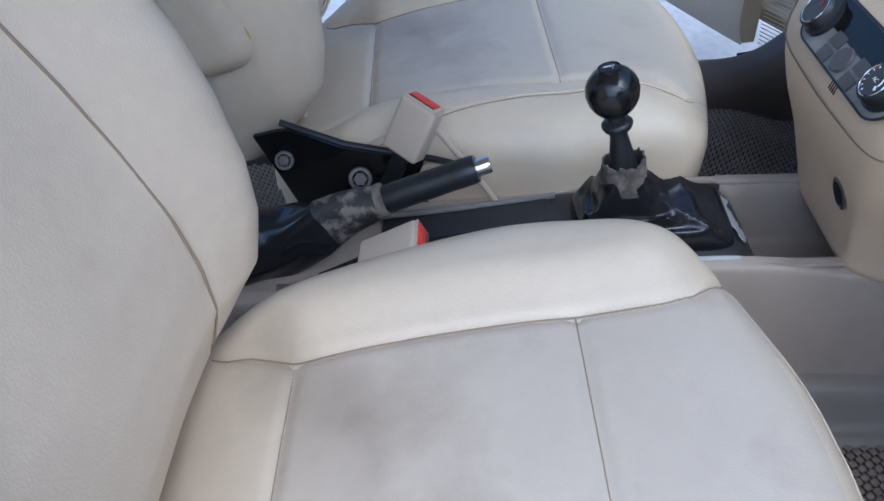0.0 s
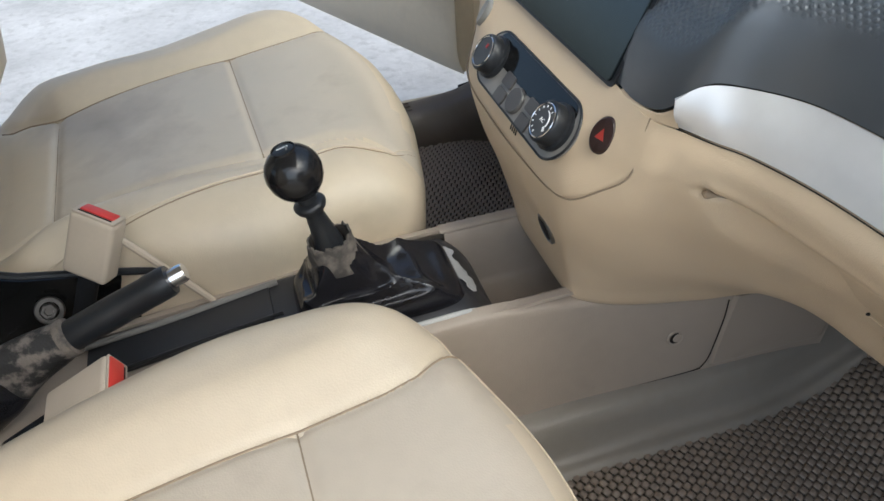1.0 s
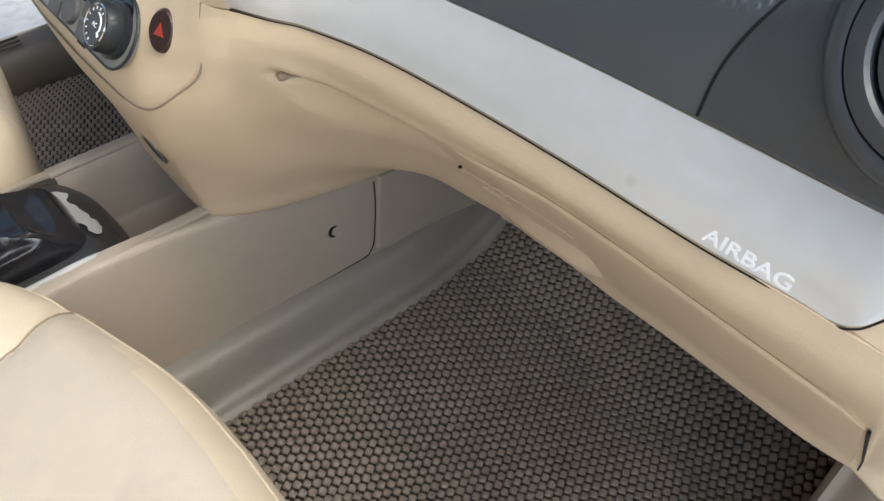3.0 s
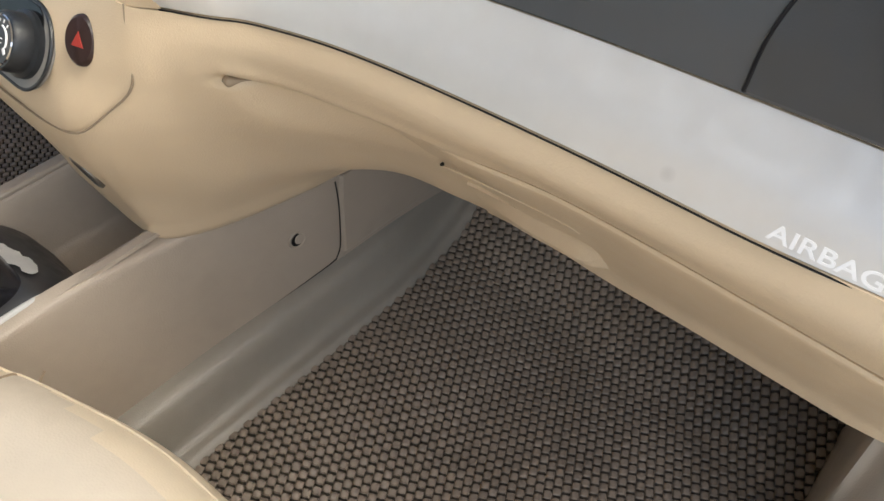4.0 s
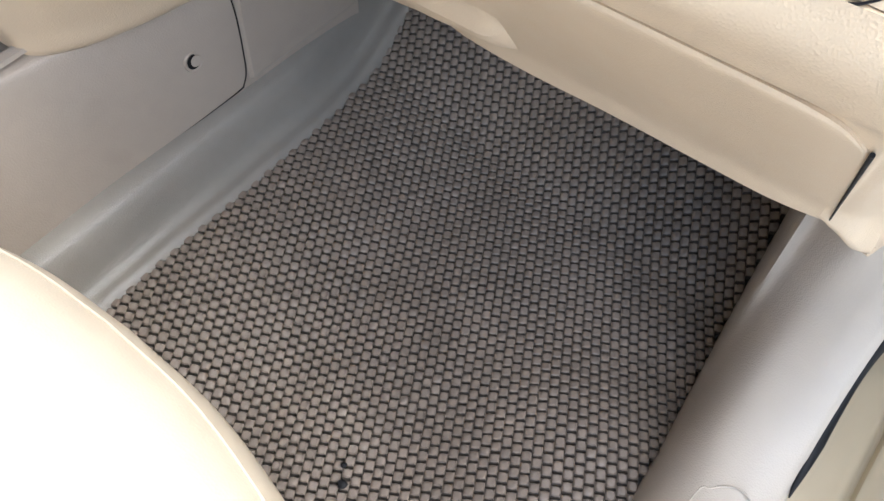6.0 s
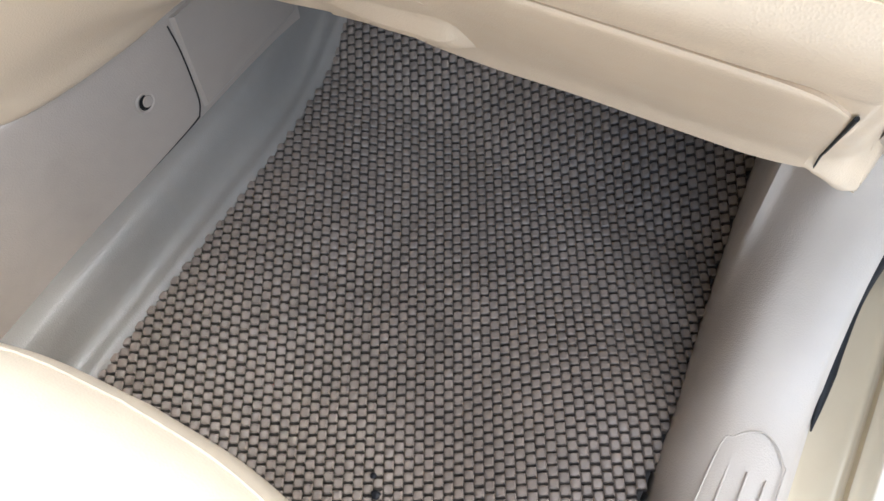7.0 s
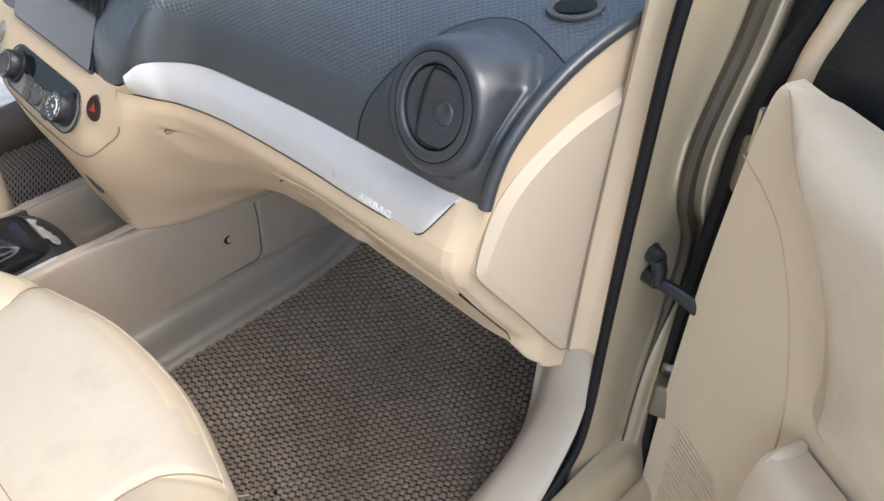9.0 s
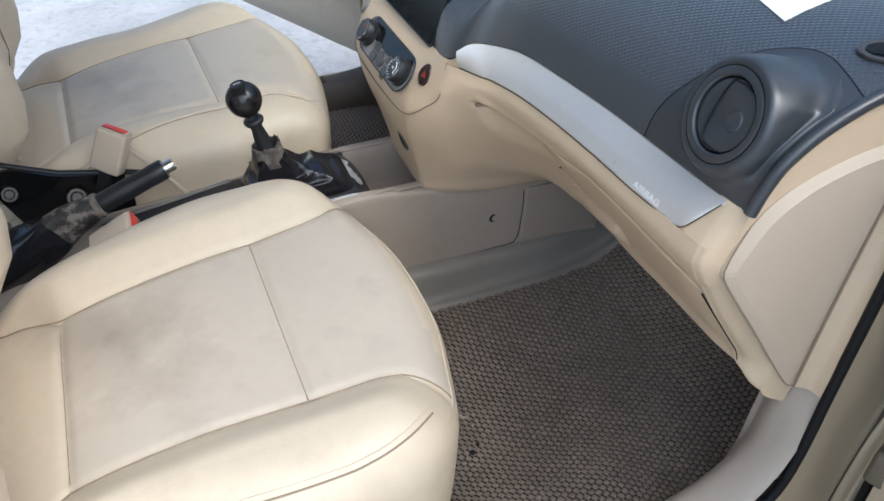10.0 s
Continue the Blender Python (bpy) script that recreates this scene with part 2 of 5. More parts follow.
def sheet(rows, nu=6, nv=6, thick=0.003, seen_from=None):
    bm = lattice(net(rows, nu, nv))
    solid(bm, thick, seen_from)
    return bm


VIEW = Vector((0.0, -0.35, 0.8))


def solid(bm, thick, seen_from=None):
    """Give a sheet thickness on the side turned away from the cabin's middle."""
    bmesh.ops.recalc_face_normals(bm, faces=bm.faces)
    if sum(f.normal.dot((Vector(seen_from) if seen_from else VIEW) - f.calc_center_median()) * f.calc_area() for f in bm.faces) < 0:
        bmesh.ops.reverse_faces(bm, faces=bm.faces)
    bm.normal_update()
    front = bm.faces[:]
    rim = [e for e in bm.edges if len(e.link_faces) == 1]
    back = {v: bm.verts.new(v.co - v.normal * thick) for v in bm.verts[:]}
    for f in front:
        bm.faces.new([back[v] for v in reversed(f.verts)])
    for e in rim:
        a, b = e.verts
        f = e.link_faces[0]
        k = [v for v in f.verts].index(a)
        if f.verts[(k + 1) % len(f.verts)] is b:
            a, b = b, a
        bm.faces.new((a, b, back[b], back[a]))


def tube(pts, r, n=8, closed=False, squash=1.0):
    """Round bar along points."""
    pts = [Vector(p) for p in pts]
    rings, up = [], None
    for i, p in enumerate(pts):
        a = pts[i - 1] if i or closed else p
        b = pts[(i + 1) % len(pts)] if i + 1 < len(pts) or closed else p
        d = (b - a).normalized()
        if up is None:
            up = Vector((0, 0, 1)) if abs(d.z) < 0.9 else Vector((1, 0, 0))
        side = d.cross(up).normalized()
        up = side.cross(d).normalized()
        rr = r(i / max(1, len(pts) - 1)) if callable(r) else r
        rings.append([p + rr * (math.cos(2 * math.pi * k / n) * side + squash * math.sin(2 * math.pi * k / n) * up) for k in range(n)])
    if closed:
        rings.append(rings[0])
    bm = lattice(rings, True)
    if not closed:
        bm.verts.ensure_lookup_table()
        bm.faces.new([bm.verts[k] for k in range(n)])
        bm.faces.new([bm.verts[len(bm.verts) - n + k] for k in range(n)][::-1])
    else:
        bmesh.ops.remove_doubles(bm, verts=bm.verts, dist=1e-6)
    return bm


def block(sx, sy, sz, r=0.004, seg=3, m=Matrix()):
    """Box with rounded edges, centred, then moved by m."""
    bm = bmesh.new()
    bmesh.ops.create_cube(bm, size=1, matrix=Matrix.Diagonal((sx, sy, sz, 1)))
    if r:
        bmesh.ops.bevel(bm, geom=bm.edges[:], offset=r, segments=seg, affect="EDGES", profile=0.5)
    bmesh.ops.transform(bm, matrix=m, verts=bm.verts)
    return bm


def lathe(profile, n=40, m=Matrix()):
    """Turned solid: (radius, height) pairs round z."""
    bm = lattice([[(r * math.cos(2 * math.pi * k / n), r * math.sin(2 * math.pi * k / n), h) for k in range(n)] for r, h in profile], True)
    bmesh.ops.remove_doubles(bm, verts=bm.verts, dist=1e-6)
    bmesh.ops.transform(bm, matrix=m, verts=bm.verts)
    return bm


def plate(outline, normal_pose, thick=0.002, bevel=0.0006):
    """Flat piece with a given outline in its own xy plane."""
    bm = bmesh.new()
    f = bm.faces.new([bm.verts.new((x, y, 0)) for x, y in outline])
    ext = bmesh.ops.extrude_face_region(bm, geom=[f])
    bmesh.ops.translate(bm, vec=(0, 0, thick), verts=[v for v in ext["geom"] if isinstance(v, bmesh.types.BMVert)])
    if bevel:
        top = [e for e in bm.edges if all(v.co.z > thick * 0.5 for v in e.verts)]
        bmesh.ops.bevel(bm, geom=top, offset=bevel, segments=2, affect="EDGES")
    bmesh.ops.transform(bm, matrix=normal_pose, verts=bm.verts)
    return bm


def rounded(w, h, r, n=6):
    """Outline of a rounded rectangle."""
    out = []
    for cx, cy, a0 in ((w / 2 - r, h / 2 - r, 0), (-w / 2 + r, h / 2 - r, 90), (-w / 2 + r, -h / 2 + r, 180), (w / 2 - r, -h / 2 + r, 270)):
        for k in range(n + 1):
            a = radians(a0 + 90 * k / n)
            out.append((cx + r * math.cos(a), cy + r * math.sin(a)))
    return out


def interp(x, table):
    xs, ys = zip(*table)
    return float(np.interp(x, xs, ys))


def soft(x):
    x = min(max(x, 0.0), 1.0)
    return x * x * (3 - 2 * x)


def axes(origin, x, z):
    """Pose from an origin, its x direction and its z direction."""
    z = Vector(z).normalized()
    y = z.cross(Vector(x)).normalized()
    x = y.cross(z)
    m = Matrix((x, y, z)).transposed().to_4x4()
    m.translation = Vector(origin)
    return m


MID = 0.347          # centre line of the car
FLIP = Matrix.Translation((0, 2 * MID, 0)) @ Matrix.Diagonal((1, -1, 1, 1))


def mirrored(bm):
    bmesh.ops.transform(bm, matrix=FLIP, verts=bm.verts)
    return bm


# ---- the setting: ground, body shell, floor ----
def ground():
    bm = bmesh.new()
    n = 40
    vs = []
    for i in range(n + 1):
        row = []
        for j in range(n + 1):
            u, v = (i / n * 2 - 1), (j / n * 2 - 1)
            row.append(bm.verts.new((math.copysign(abs(u) ** 3, u) * 60, math.copysign(abs(v) ** 3, v) * 60 + MID, -0.30 + 0.004 * noise.noise((u * 40, v * 40, 0)))))
        vs.append(row)
    for i in range(n):
        for j in range(n):
            bm.faces.new((vs[i][j], vs[i + 1][j], vs[i + 1][j + 1], vs[i][j + 1]))
    return tagged(part("ground", bm, GROUND), "pale sunlit concrete ground outside the open doors", "ground", kind="structure")


ground()


def shell():
    """Plain roof, rear wall, bulkhead and floor pan that close the cabin."""
    roof = sheet([[(x, y, z - 0.06 * ((y - MID) / 0.62) ** 2) for y in np.linspace(-0.22, 0.914, 7)] for x, z in ((-1.5, 1.0), (-1.1, 1.13), (-0.5, 1.17), (0.0, 1.14), (0.25, 1.07))], 4, 4, 0.02)
    tagged(part("ceiling", roof, HEAD), "beige fabric headliner under the roof", "ceiling", kind="structure")
    rear = sheet([[(-1.45, y, z) for y in (-0.34, MID, 1.03)] for z in (-0.15, 0.2, 0.56)], 3, 3, 0.03)
    rear_glass = part("rear_window", sheet([[(-1.45 - 0.05 * (z - 0.56), y, z) for y in (-0.28, MID, 0.97)] for z in (0.57, 0.8, 0.99)], 3, 3, 0.004), GLASS)
    rear_glass.visible_shadow = False
    tagged(rear_glass, "clear rear window glass", "window", kind="structure")
    tagged(part("wall_rear", rear, CARPET), "dark rear closing wall of the cabin", "wall", kind="structure")
    pan = sheet([[(x, y, -0.05) for y in (-0.33, MID, 1.03)] for x in (-1.45, -0.3, 0.85)], 3, 3, 0.02)
    tagged(part("floor", pan, CARPET), "dark carpeted floor pan under the mats", "floor", kind="structure")
    bulk = sheet([[(x, y, z) for y in (-0.33, MID, 1.03)] for x, z in ((0.74, -0.05), (0.82, 0.2), (0.86, 0.66))], 3, 3, 0.02)
    tagged(part("wall_bulkhead", bulk, CARPET), "dark bulkhead in front of the footwells", "wall", kind="structure")
    for k, y in enumerate((-0.34, 1.034)):
        side = block(1.0, 0.03, 0.66, 0.008, 2, pose(-1.0, y, 0.225))
        pane = part("rear_side_window", block(0.90, 0.004, 0.44, 0.001, 1, pose(-0.97, y, 0.78)), GLASS)
        pane.visible_shadow = False
        tagged(pane, "clear rear side window glass", "window", kind="structure")
        post = block(0.06, 0.03, 0.55, 0.01, 2, pose(-0.52, y, 0.80))
        tagged(part("door_pillar", post, HEAD), "beige trimmed pillar behind the front door opening", "pillar", kind="structure")
        tagged(part("wall_side", side, HEAD), "rear side wall of the cabin", "wall", kind="structure")
        rail = tube(catmull([(-0.5, y, 1.06), (0.0, y + (0.06 if y < 0 else -0.06), 1.08), (0.3, y + (0.05 if y < 0 else -0.05), 0.98), (0.62, y + (0.02 if y < 0 else -0.02), 0.76), (0.80, y, 0.64)], 6), 0.03, 10)
        tagged(part("roof_pillar", rail, HEAD), "beige trimmed roof rail and windscreen pillar", "pillar", kind="structure")
    glass = sheet([[(x, MID + s * w, z) for s in (-1, 0, 1)] for x, z, w in ((0.30, 1.06, 0.52), (0.60, 0.86, 0.60), (0.92, 0.64, 0.66))], 5, 5, 0.004)
    ob = part("windscreen", glass, GLASS)
    ob.visible_shadow = False
    tagged(ob, "clear raked windscreen glass", "windscreen", kind="structure")


shell()


# ---- floor mats ----
def floor_height(x, y):
    """Height of the front floor, y taken from the passenger seat's centre (outboard negative)."""
    t = soft((y + 0.27) / 0.47)
    toe = max(0.0, x - (0.56 + 0.02 * t))
    z = 0.032 * soft((y - 0.02) / 0.2) + 0.5 * toe * toe / (toe + 0.03)
    z += 0.026 * soft((-y - 0.07) / 0.14) * soft((0.49 - x) / 0.12)
    return z + 0.004 * noise.noise((x * 5, y * 5, 3))


LAT_A, LAT_B = Vector((0.0090, 0.0050)), Vector((0.0005, 0.0101))


def mat_cells(inside, height, bounds, hand=1):
    """Moulded relief of a floor mat: staggered tiles, each a rounded pad with a dark pit at both ends."""
    verts, faces, dark = [], [], []
    rnd = random.Random(4)
    n = 8
    (x0, x1), (y0, y1) = bounds
    ux, uy = LAT_A / LAT_A.length
    half_u, half_v = LAT_A.length / 2, (LAT_B - LAT_A / 2).length / 2
    for i in range(-140, 141):
        for j in range(-140, 141):
            p = LAT_A * i + LAT_B * j
            p = Vector((p.x + (x0 + x1) / 2, hand * p.y + (y0 + y1) / 2))
            if not (x0 < p.x < x1 and y0 < p.y < y1 and inside(p.x, p.y)):
                continue
            s = rnd.uniform(0.93, 1.07)
            lift = rnd.uniform(-0.0003, 0.0003)
            b = len(verts)
            for ring, (ru, rv, h, e) in enumerate(((half_u, half_v, 0.0, 0.0), (half_u * 0.97, half_v * 0.985, 0.0, 0.0), (0.0043 * s, 0.0041, 0.0036, 0.5), (0.0033 * s, 0.0030 * s, 0.0049 + lift, 0.55), (0.0014, 0.0013, 0.0051 + lift, 1.0))):
                for k in range(n):
                    t = math.pi * k / 4
                    c, d = round(math.cos(t), 6), round(math.sin(t), 6)
                    u = ru * (math.copysign(abs(c) ** e, c) if abs(c) > 1e-4 else 0.0)
                    v = rv * (math.copysign(abs(d) ** e, d) if abs(d) > 1e-4 else 0.0)
                    x, y = p.x + u * ux - v * uy, p.y + hand * (u * uy + v * ux)
                    rim = (0.0004, 0.0024, 0.0031, 0.0024)[k % 4] if ring == 1 else 0.0
                    verts.append((x, y, height(x, y) + h + rim))
            for q in range(4):
                for k in range(n):
                    k2 = (k + 1) % n
                    faces.append((b + q * n + k, b + q * n + k2, b + q * n + n + k2, b + q * n + n + k))
                    # pit walls and tile ends get the dirt-and-shade colour
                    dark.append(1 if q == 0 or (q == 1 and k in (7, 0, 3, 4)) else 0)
            faces.append(tuple(b + 4 * n + k for k in range(n)))
            dark.append(0)
    me = bpy.data.meshes.new("loop_relief")
    me.from_pydata(verts, [], faces)
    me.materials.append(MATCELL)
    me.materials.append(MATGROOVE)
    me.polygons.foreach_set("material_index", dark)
    me.polygons.foreach_set("use_smooth", [True] * len(me.polygons))
    me.set_sharp_from_angle(angle=radians(40))
    return me


def floor_mat(name, label, inside, height, bounds, step=0.006, hand=1):
    mat = thing(name, label, "floor mat", group="floor mats")
    (x0, x1), (y0, y1) = bounds
    nx, ny = int((x1 - x0) / step), int((y1 - y0) / step)
    bm = bmesh.new()
    grid = {}
    for i in range(nx + 1):
        for j in range(ny + 1):
            x, y = x0 + (x1 - x0) * i / nx, y0 + (y1 - y0) * j / ny
            if inside(x, y):
                grid[i, j] = bm.verts.new((x, y, height(x, y)))
    for i, j in grid:
        q = [(i, j), (i + 1, j), (i + 1, j + 1), (i, j + 1)]
        if all(k in grid for k in q):
            bm.faces.new([grid[k] for k in q])
    solid(bm, 0.005)
    part("base_sheet", bm, MATBASE, mat)
    cells = new("loop_relief", mat_cells(inside, height, bounds, hand))
    cells.parent = mat
    tagged(cells, "grey-brown moulded rubber loops", kind="stuff")
    return mat


def mat_inside(x, y):
    left = interp(x, ((0.0, 0.215), (0.2, 0.204), (0.42, 0.202), (0.52, 0.205), (0.58, 0.211), (0.66, 0.226), (0.72, 0.236)))
    right = interp(x, ((0.0, -0.238), (0.30, -0.256), (0.36, -0.2575), (0.43, -0.2535), (0.50, -0.2475), (0.56, -0.2405), (0.62, -0.2365), (0.70, -0.228)))
    return right < y < left and x < 0.72


passenger_mat = floor_mat("floor_mat", "grey-brown moulded loop rubber mat in the passenger footwell", mat_inside, floor_height, ((0.0, 0.72), (-0.28, 0.24)))


def crumb(x, y, s):
    bm = bmesh.new()
    bmesh.ops.create_icosphere(bm, subdivisions=2, radius=s)
    for v in bm.verts:
        v.co *= 1 + 0.3 * noise.noise(v.co * 400)
        v.co.z *= 0.6
    bmesh.ops.translate(bm, vec=(x, y, floor_height(x, y) + 0.007), verts=bm.verts)
    tagged(part("crumb", bm, RUBBER), "tiny dark crumb of dirt lying on the mat", "crumb", group="crumbs on the mat")


crumb(0.2385, -0.054, 0.0028)
crumb(0.226, -0.064, 0.0042)


def driver_inside(x, y):
    return 0.47 < y < 0.955 and x < 0.70


def driver_height(x, y):
    return floor_height(x, 2 * MID - y)


floor_mat("floor_mat", "grey-brown moulded loop rubber mat in the driver footwell", driver_inside, driver_height, ((0.0, 0.70), (0.46, 0.96)), hand=-1)
floor_mat("floor_mat", "grey-brown moulded loop rubber mat behind the driver seat", lambda x, y: True, lambda x, y: 0.03, ((-0.75, -0.28), (0.42, 0.80)))


# ---- seats ----
HALF = ((-0.37, 0.19), (-0.30, 0.222), (-0.2, 0.246), (-0.1, 0.268), (-0.02, 0.276), (0.05, 0.271), (0.101, 0.251), (0.138, 0.211), (0.161, 0.141), (0.177, 0.07), (0.181, 0.0))


def seam_y(x):
    return interp(x, ((-0.37, 0.165), (-0.29, 0.150), (-0.245, 0.131), (-0.16, 0.134), (0.0, 0.143), (0.07, 0.148), (0.10, 0.156), (0.14, 0.184), (0.165, 0.205), (0.2, 0.215)))


def cushion_top(x, y):
    ay = abs(y)
    z = 0.313 + (-0.53 * x * x if x < 0 else 0.10 * x - 1.2 * max(0, x - 0.06) ** 2)
    z += 0.027 * soft((ay - seam_y(x) + 0.005) / 0.06) * soft((0.16 - x) / 0.12) * (0.5 + 0.5 * soft((x + 0.36) / 0.15))
    inside = ay < seam_y(x)
    d = abs(ay - seam_y(x))
    if x > -0.34:
        z -= 0.0042 * math.exp(-(d / 0.0055) ** 2)
    if inside:
        z -= 0.0036 * math.exp(-((x + 0.003) / 0.006) ** 2) + 0.0042 * math.exp(-((x + 0.246) / 0.006) ** 2)
    z += 0.0015 * noise.noise((x * 14, y * 14, 5))
    return z


def cushion_outline():
    right = catmull([(x, w, 0) for x, w in HALF], 10)
    edge = [Vector((p.x, p.y, 0)) for p in right] + [Vector((p.x, -p.y, 0)) for p in right[-2::-1]]
    edge += [Vector((right[0].x, -right[0].y * (1 - k / 8), 0)) for k in range(1, 8)] + [Vector((right[0].x, right[0].y * k / 8, 0)) for k in range(0, 8)]
    # even spacing round the outline
    length = np.cumsum([0] + [(edge[(i + 1) % len(edge)] - edge[i]).length for i in range(len(edge))])
    pts = np.array([e[:] for e in edge] + [edge[0][:]])
    n = 320
    at = np.linspace(0, length[-1], n, endpoint=False)
    out = [Vector((float(np.interp(a, length, pts[:, 0])), float(np.interp(a, length, pts[:, 1])), 0)) for a in at]
    return out


OUTLINE = cushion_outline()
CENTRE = Vector((-0.08, 0, 0))
ROLL = 0.062
ANGLES = sorted((math.atan2(e.y, e.x + 0.08), (e - CENTRE).length) for e in OUTLINE)


def cushion_z(x, y):
    """Height of the finished cushion surface, with its rolled edge."""
    p = Vector((x, y, 0))
    a = math.atan2(y, x + 0.08)
    reach = float(np.interp(a, [q[0] for q in ANGLES], [q[1] for q in ANGLES], period=2 * math.pi))
    inset = reach - (p - CENTRE).length
    if inset >= ROLL:
        return cushion_top(x, y)
    q = CENTRE + (p - CENTRE).normalized() * (reach - ROLL)
    f = min(1.0, max(0.0, inset / ROLL))
    return cushion_top(q.x, q.y) - ROLL * 0.9 * (1 - math.sqrt(max(0.0, 1 - (1 - f) ** 2)))


def cushion_mesh():
    out, mid = OUTLINE, CENTRE
    rings = []
    for z, s in ((0.09, 0.93), (0.13, 0.965), (0.19, 0.985), (0.235, 0.995)):
        rings.append([Vector((*(mid + (e - mid) * s).xy, z)) for e in out])
    r = ROLL
    for k in range(0, 9):
        a = radians(90 * k / 8)
        ring = []
        for e in out:
            to = (mid - e).normalized()
            p, q = e + to * r * (1 - math.cos(a)), e + to * r
            ring.append(Vector((p.x, p.y, cushion_top(q.x, q.y) - r * 0.9 * (1 - math.sin(a)))))
        rings.append(ring)
    inner = [e + (mid - e).normalized() * r for e in out]
    m = 62
    for k in range(1, m + 1):
        rings.append([Vector(((p := mid + (e - mid) * (1 - k / m)).x, p.y, cushion_top(p.x, p.y))) for e in inner])
    bm = lattice(rings, True)
    bmesh.ops.remove_doubles(bm, verts=bm.verts, dist=1e-5)
    return bm


def on_cushion(pts, lift=0.0):
    return [Vector((x, y, cushion_z(x, y) + lift)) for x, y in pts]


BACK = ((0.25, -0.352, 0.195, 0.0), (0.28, -0.326, 0.212, 0.010), (0.313, -0.308, 0.226, 0.022), (0.35, -0.300, 0.240, 0.040), (0.396, -0.304, 0.250, 0.054), (0.446, -0.316, 0.257, 0.066),
        (0.506, -0.339, 0.266, 0.078), (0.554, -0.360, 0.270, 0.085), (0.60, -0.383, 0.270, 0.087), (0.70, -0.428, 0.262, 0.078), (0.80, -0.470, 0.242, 0.055), (0.88, -0.505, 0.20, 0.025), (0.915, -0.53, 0.14, 0.0))


def back_front(z, y):
    """Front face of the backrest."""
    xf = interp(z, [(b[0], b[1]) for b in BACK])
    bulge = interp(z, [(b[0], b[3]) for b in BACK])
    ay = abs(y)
    x = xf + bulge * math.exp(-((ay - 0.200) / 0.055) ** 2) - 0.006 * soft((0.13 - ay) / 0.1)
    return x - 0.004 * math.exp(-((ay - 0.128) / 0.005) ** 2)


def backrest_mesh():
    levels = [Vector(p) for p in catmull([(b[0], b[2], 0) for b in BACK], 6)]
    rings = []
    n = 120
    for lv in levels:
        z, w = lv.x, lv.y
        ring = []
        for k in range(n):
            a = 2 * math.pi * k / n
            c, s = math.cos(a), math.sin(a)
            y = w * math.copysign(abs(c) ** 0.75, c)
            edge = abs(s) ** 0.42
            if s >= 0:
                base = interp(z, [(b[0], b[1]) for b in BACK])
                x = base - 0.05 + (back_front(z, y) - base + 0.05) * edge
            else:
                base = interp(z, [(b[0], b[1]) for b in BACK])
                x = base - 0.05 - 0.06 * edge
            ring.append(Vector((x, y, z)))
        rings.append(ring)
    bm = lattice(rings, True)
    bm.verts.ensure_lookup_table()
    bm.faces.new([bm.verts[k] for k in range(n)])
    bm.faces.new([bm.verts[len(bm.verts) - n + k] for k in range(n)])
    return bm


def seat(name, label):
    s = thing(name, label, "car seat", group="front seats")
    c = part("cushion", cushion_mesh(), LEATHER, s, "beige leather cushion with stitched panels")
    c.data.materials.append(INSERT)
    for f in c.data.polygons:
        p = f.center
        if p.z > 0.26 and abs(p.y) < seam_y(p.x) and -0.246 < p.x < 0.15:
            f.material_index = 1
    for side in (1, -1):
        part("seam", tube(on_cushion([(x, side * seam_y(x)) for x in np.linspace(-0.33, 0.156, 60)], 0.0006), 0.0010, 6), SEAM, c)
        rim = [e for e in OUTLINE if e.y * side > 0 and -0.33 < e.x < (0.122 if side < 0 else 0.10)]
        rim.sort(key=lambda e: e.x)
        for inset, mat in ((0.0, LEATHER_SIDE), (-0.0055, SEAM)):
            base = 0.007 if side > 0 else 0.027
            line = [e + (CENTRE - e).normalized() * (inset + base) for e in rim]
            part("piping", tube(on_cushion([(p.x, p.y) for p in line], 0.0002), 0.0012, 6), mat, c)
    nose = sorted((e for e in OUTLINE if e.x > 0.118), key=lambda e: e.y)
    nose = [e + (CENTRE - e).normalized() * 0.0075 for e in nose]
    part("front_piping", tube(on_cushion([(p.x, p.y) for p in nose], 0.0002), lambda t: 0.0010 * min(1.0, 0.1 + 9 * t, 0.1 + 9 * (1 - t)), 6), LEATHER, c)
    part("seam", tube(on_cushion([(-0.003, y) for y in np.linspace(-0.143, 0.143, 24)], 0.0), 0.0007, 6), SEAM, c)
    part("seam", tube(on_cushion([(-0.246, y) for y in np.linspace(-0.13, 0.13, 24)], 0.0), 0.0007, 6), SEAM, c)
    b = part("backrest", backrest_mesh(), LEATHER_SIDE, s, "beige leather backrest with raised side bolsters")
    for side in (1, -1):
        part("seam", tube([Vector((back_front(z, 0.128) + 0.0005, side * 0.128, z)) for z in np.linspace(0.29, 0.78, 40)], 0.0012, 6), SEAM, b)
    base = block(0.42, 0.40, 0.06, 0.012, 3, pose(-0.10, 0, 0.075))
    part("base_frame", base, BLACK, s, "black metal seat base")
    for side in (1, -1):
        part("runner", block(0.50, 0.03, 0.03, 0.004, 2, pose(-0.08, side * 0.17, 0.02)), BLACK, s)
    return s


passenger_seat = seat("passenger_seat", "beige leather front passenger seat with stitched seams and faint stains")
driver_seat = copy_thing(passenger_seat, pose(0.013, 0.694, 0.004, 0, 0, 3))
passenger_seat.matrix_basis = pose(0, 0, 0, 0, 0, 1.8)
driver_seat.name = "driver_seat"
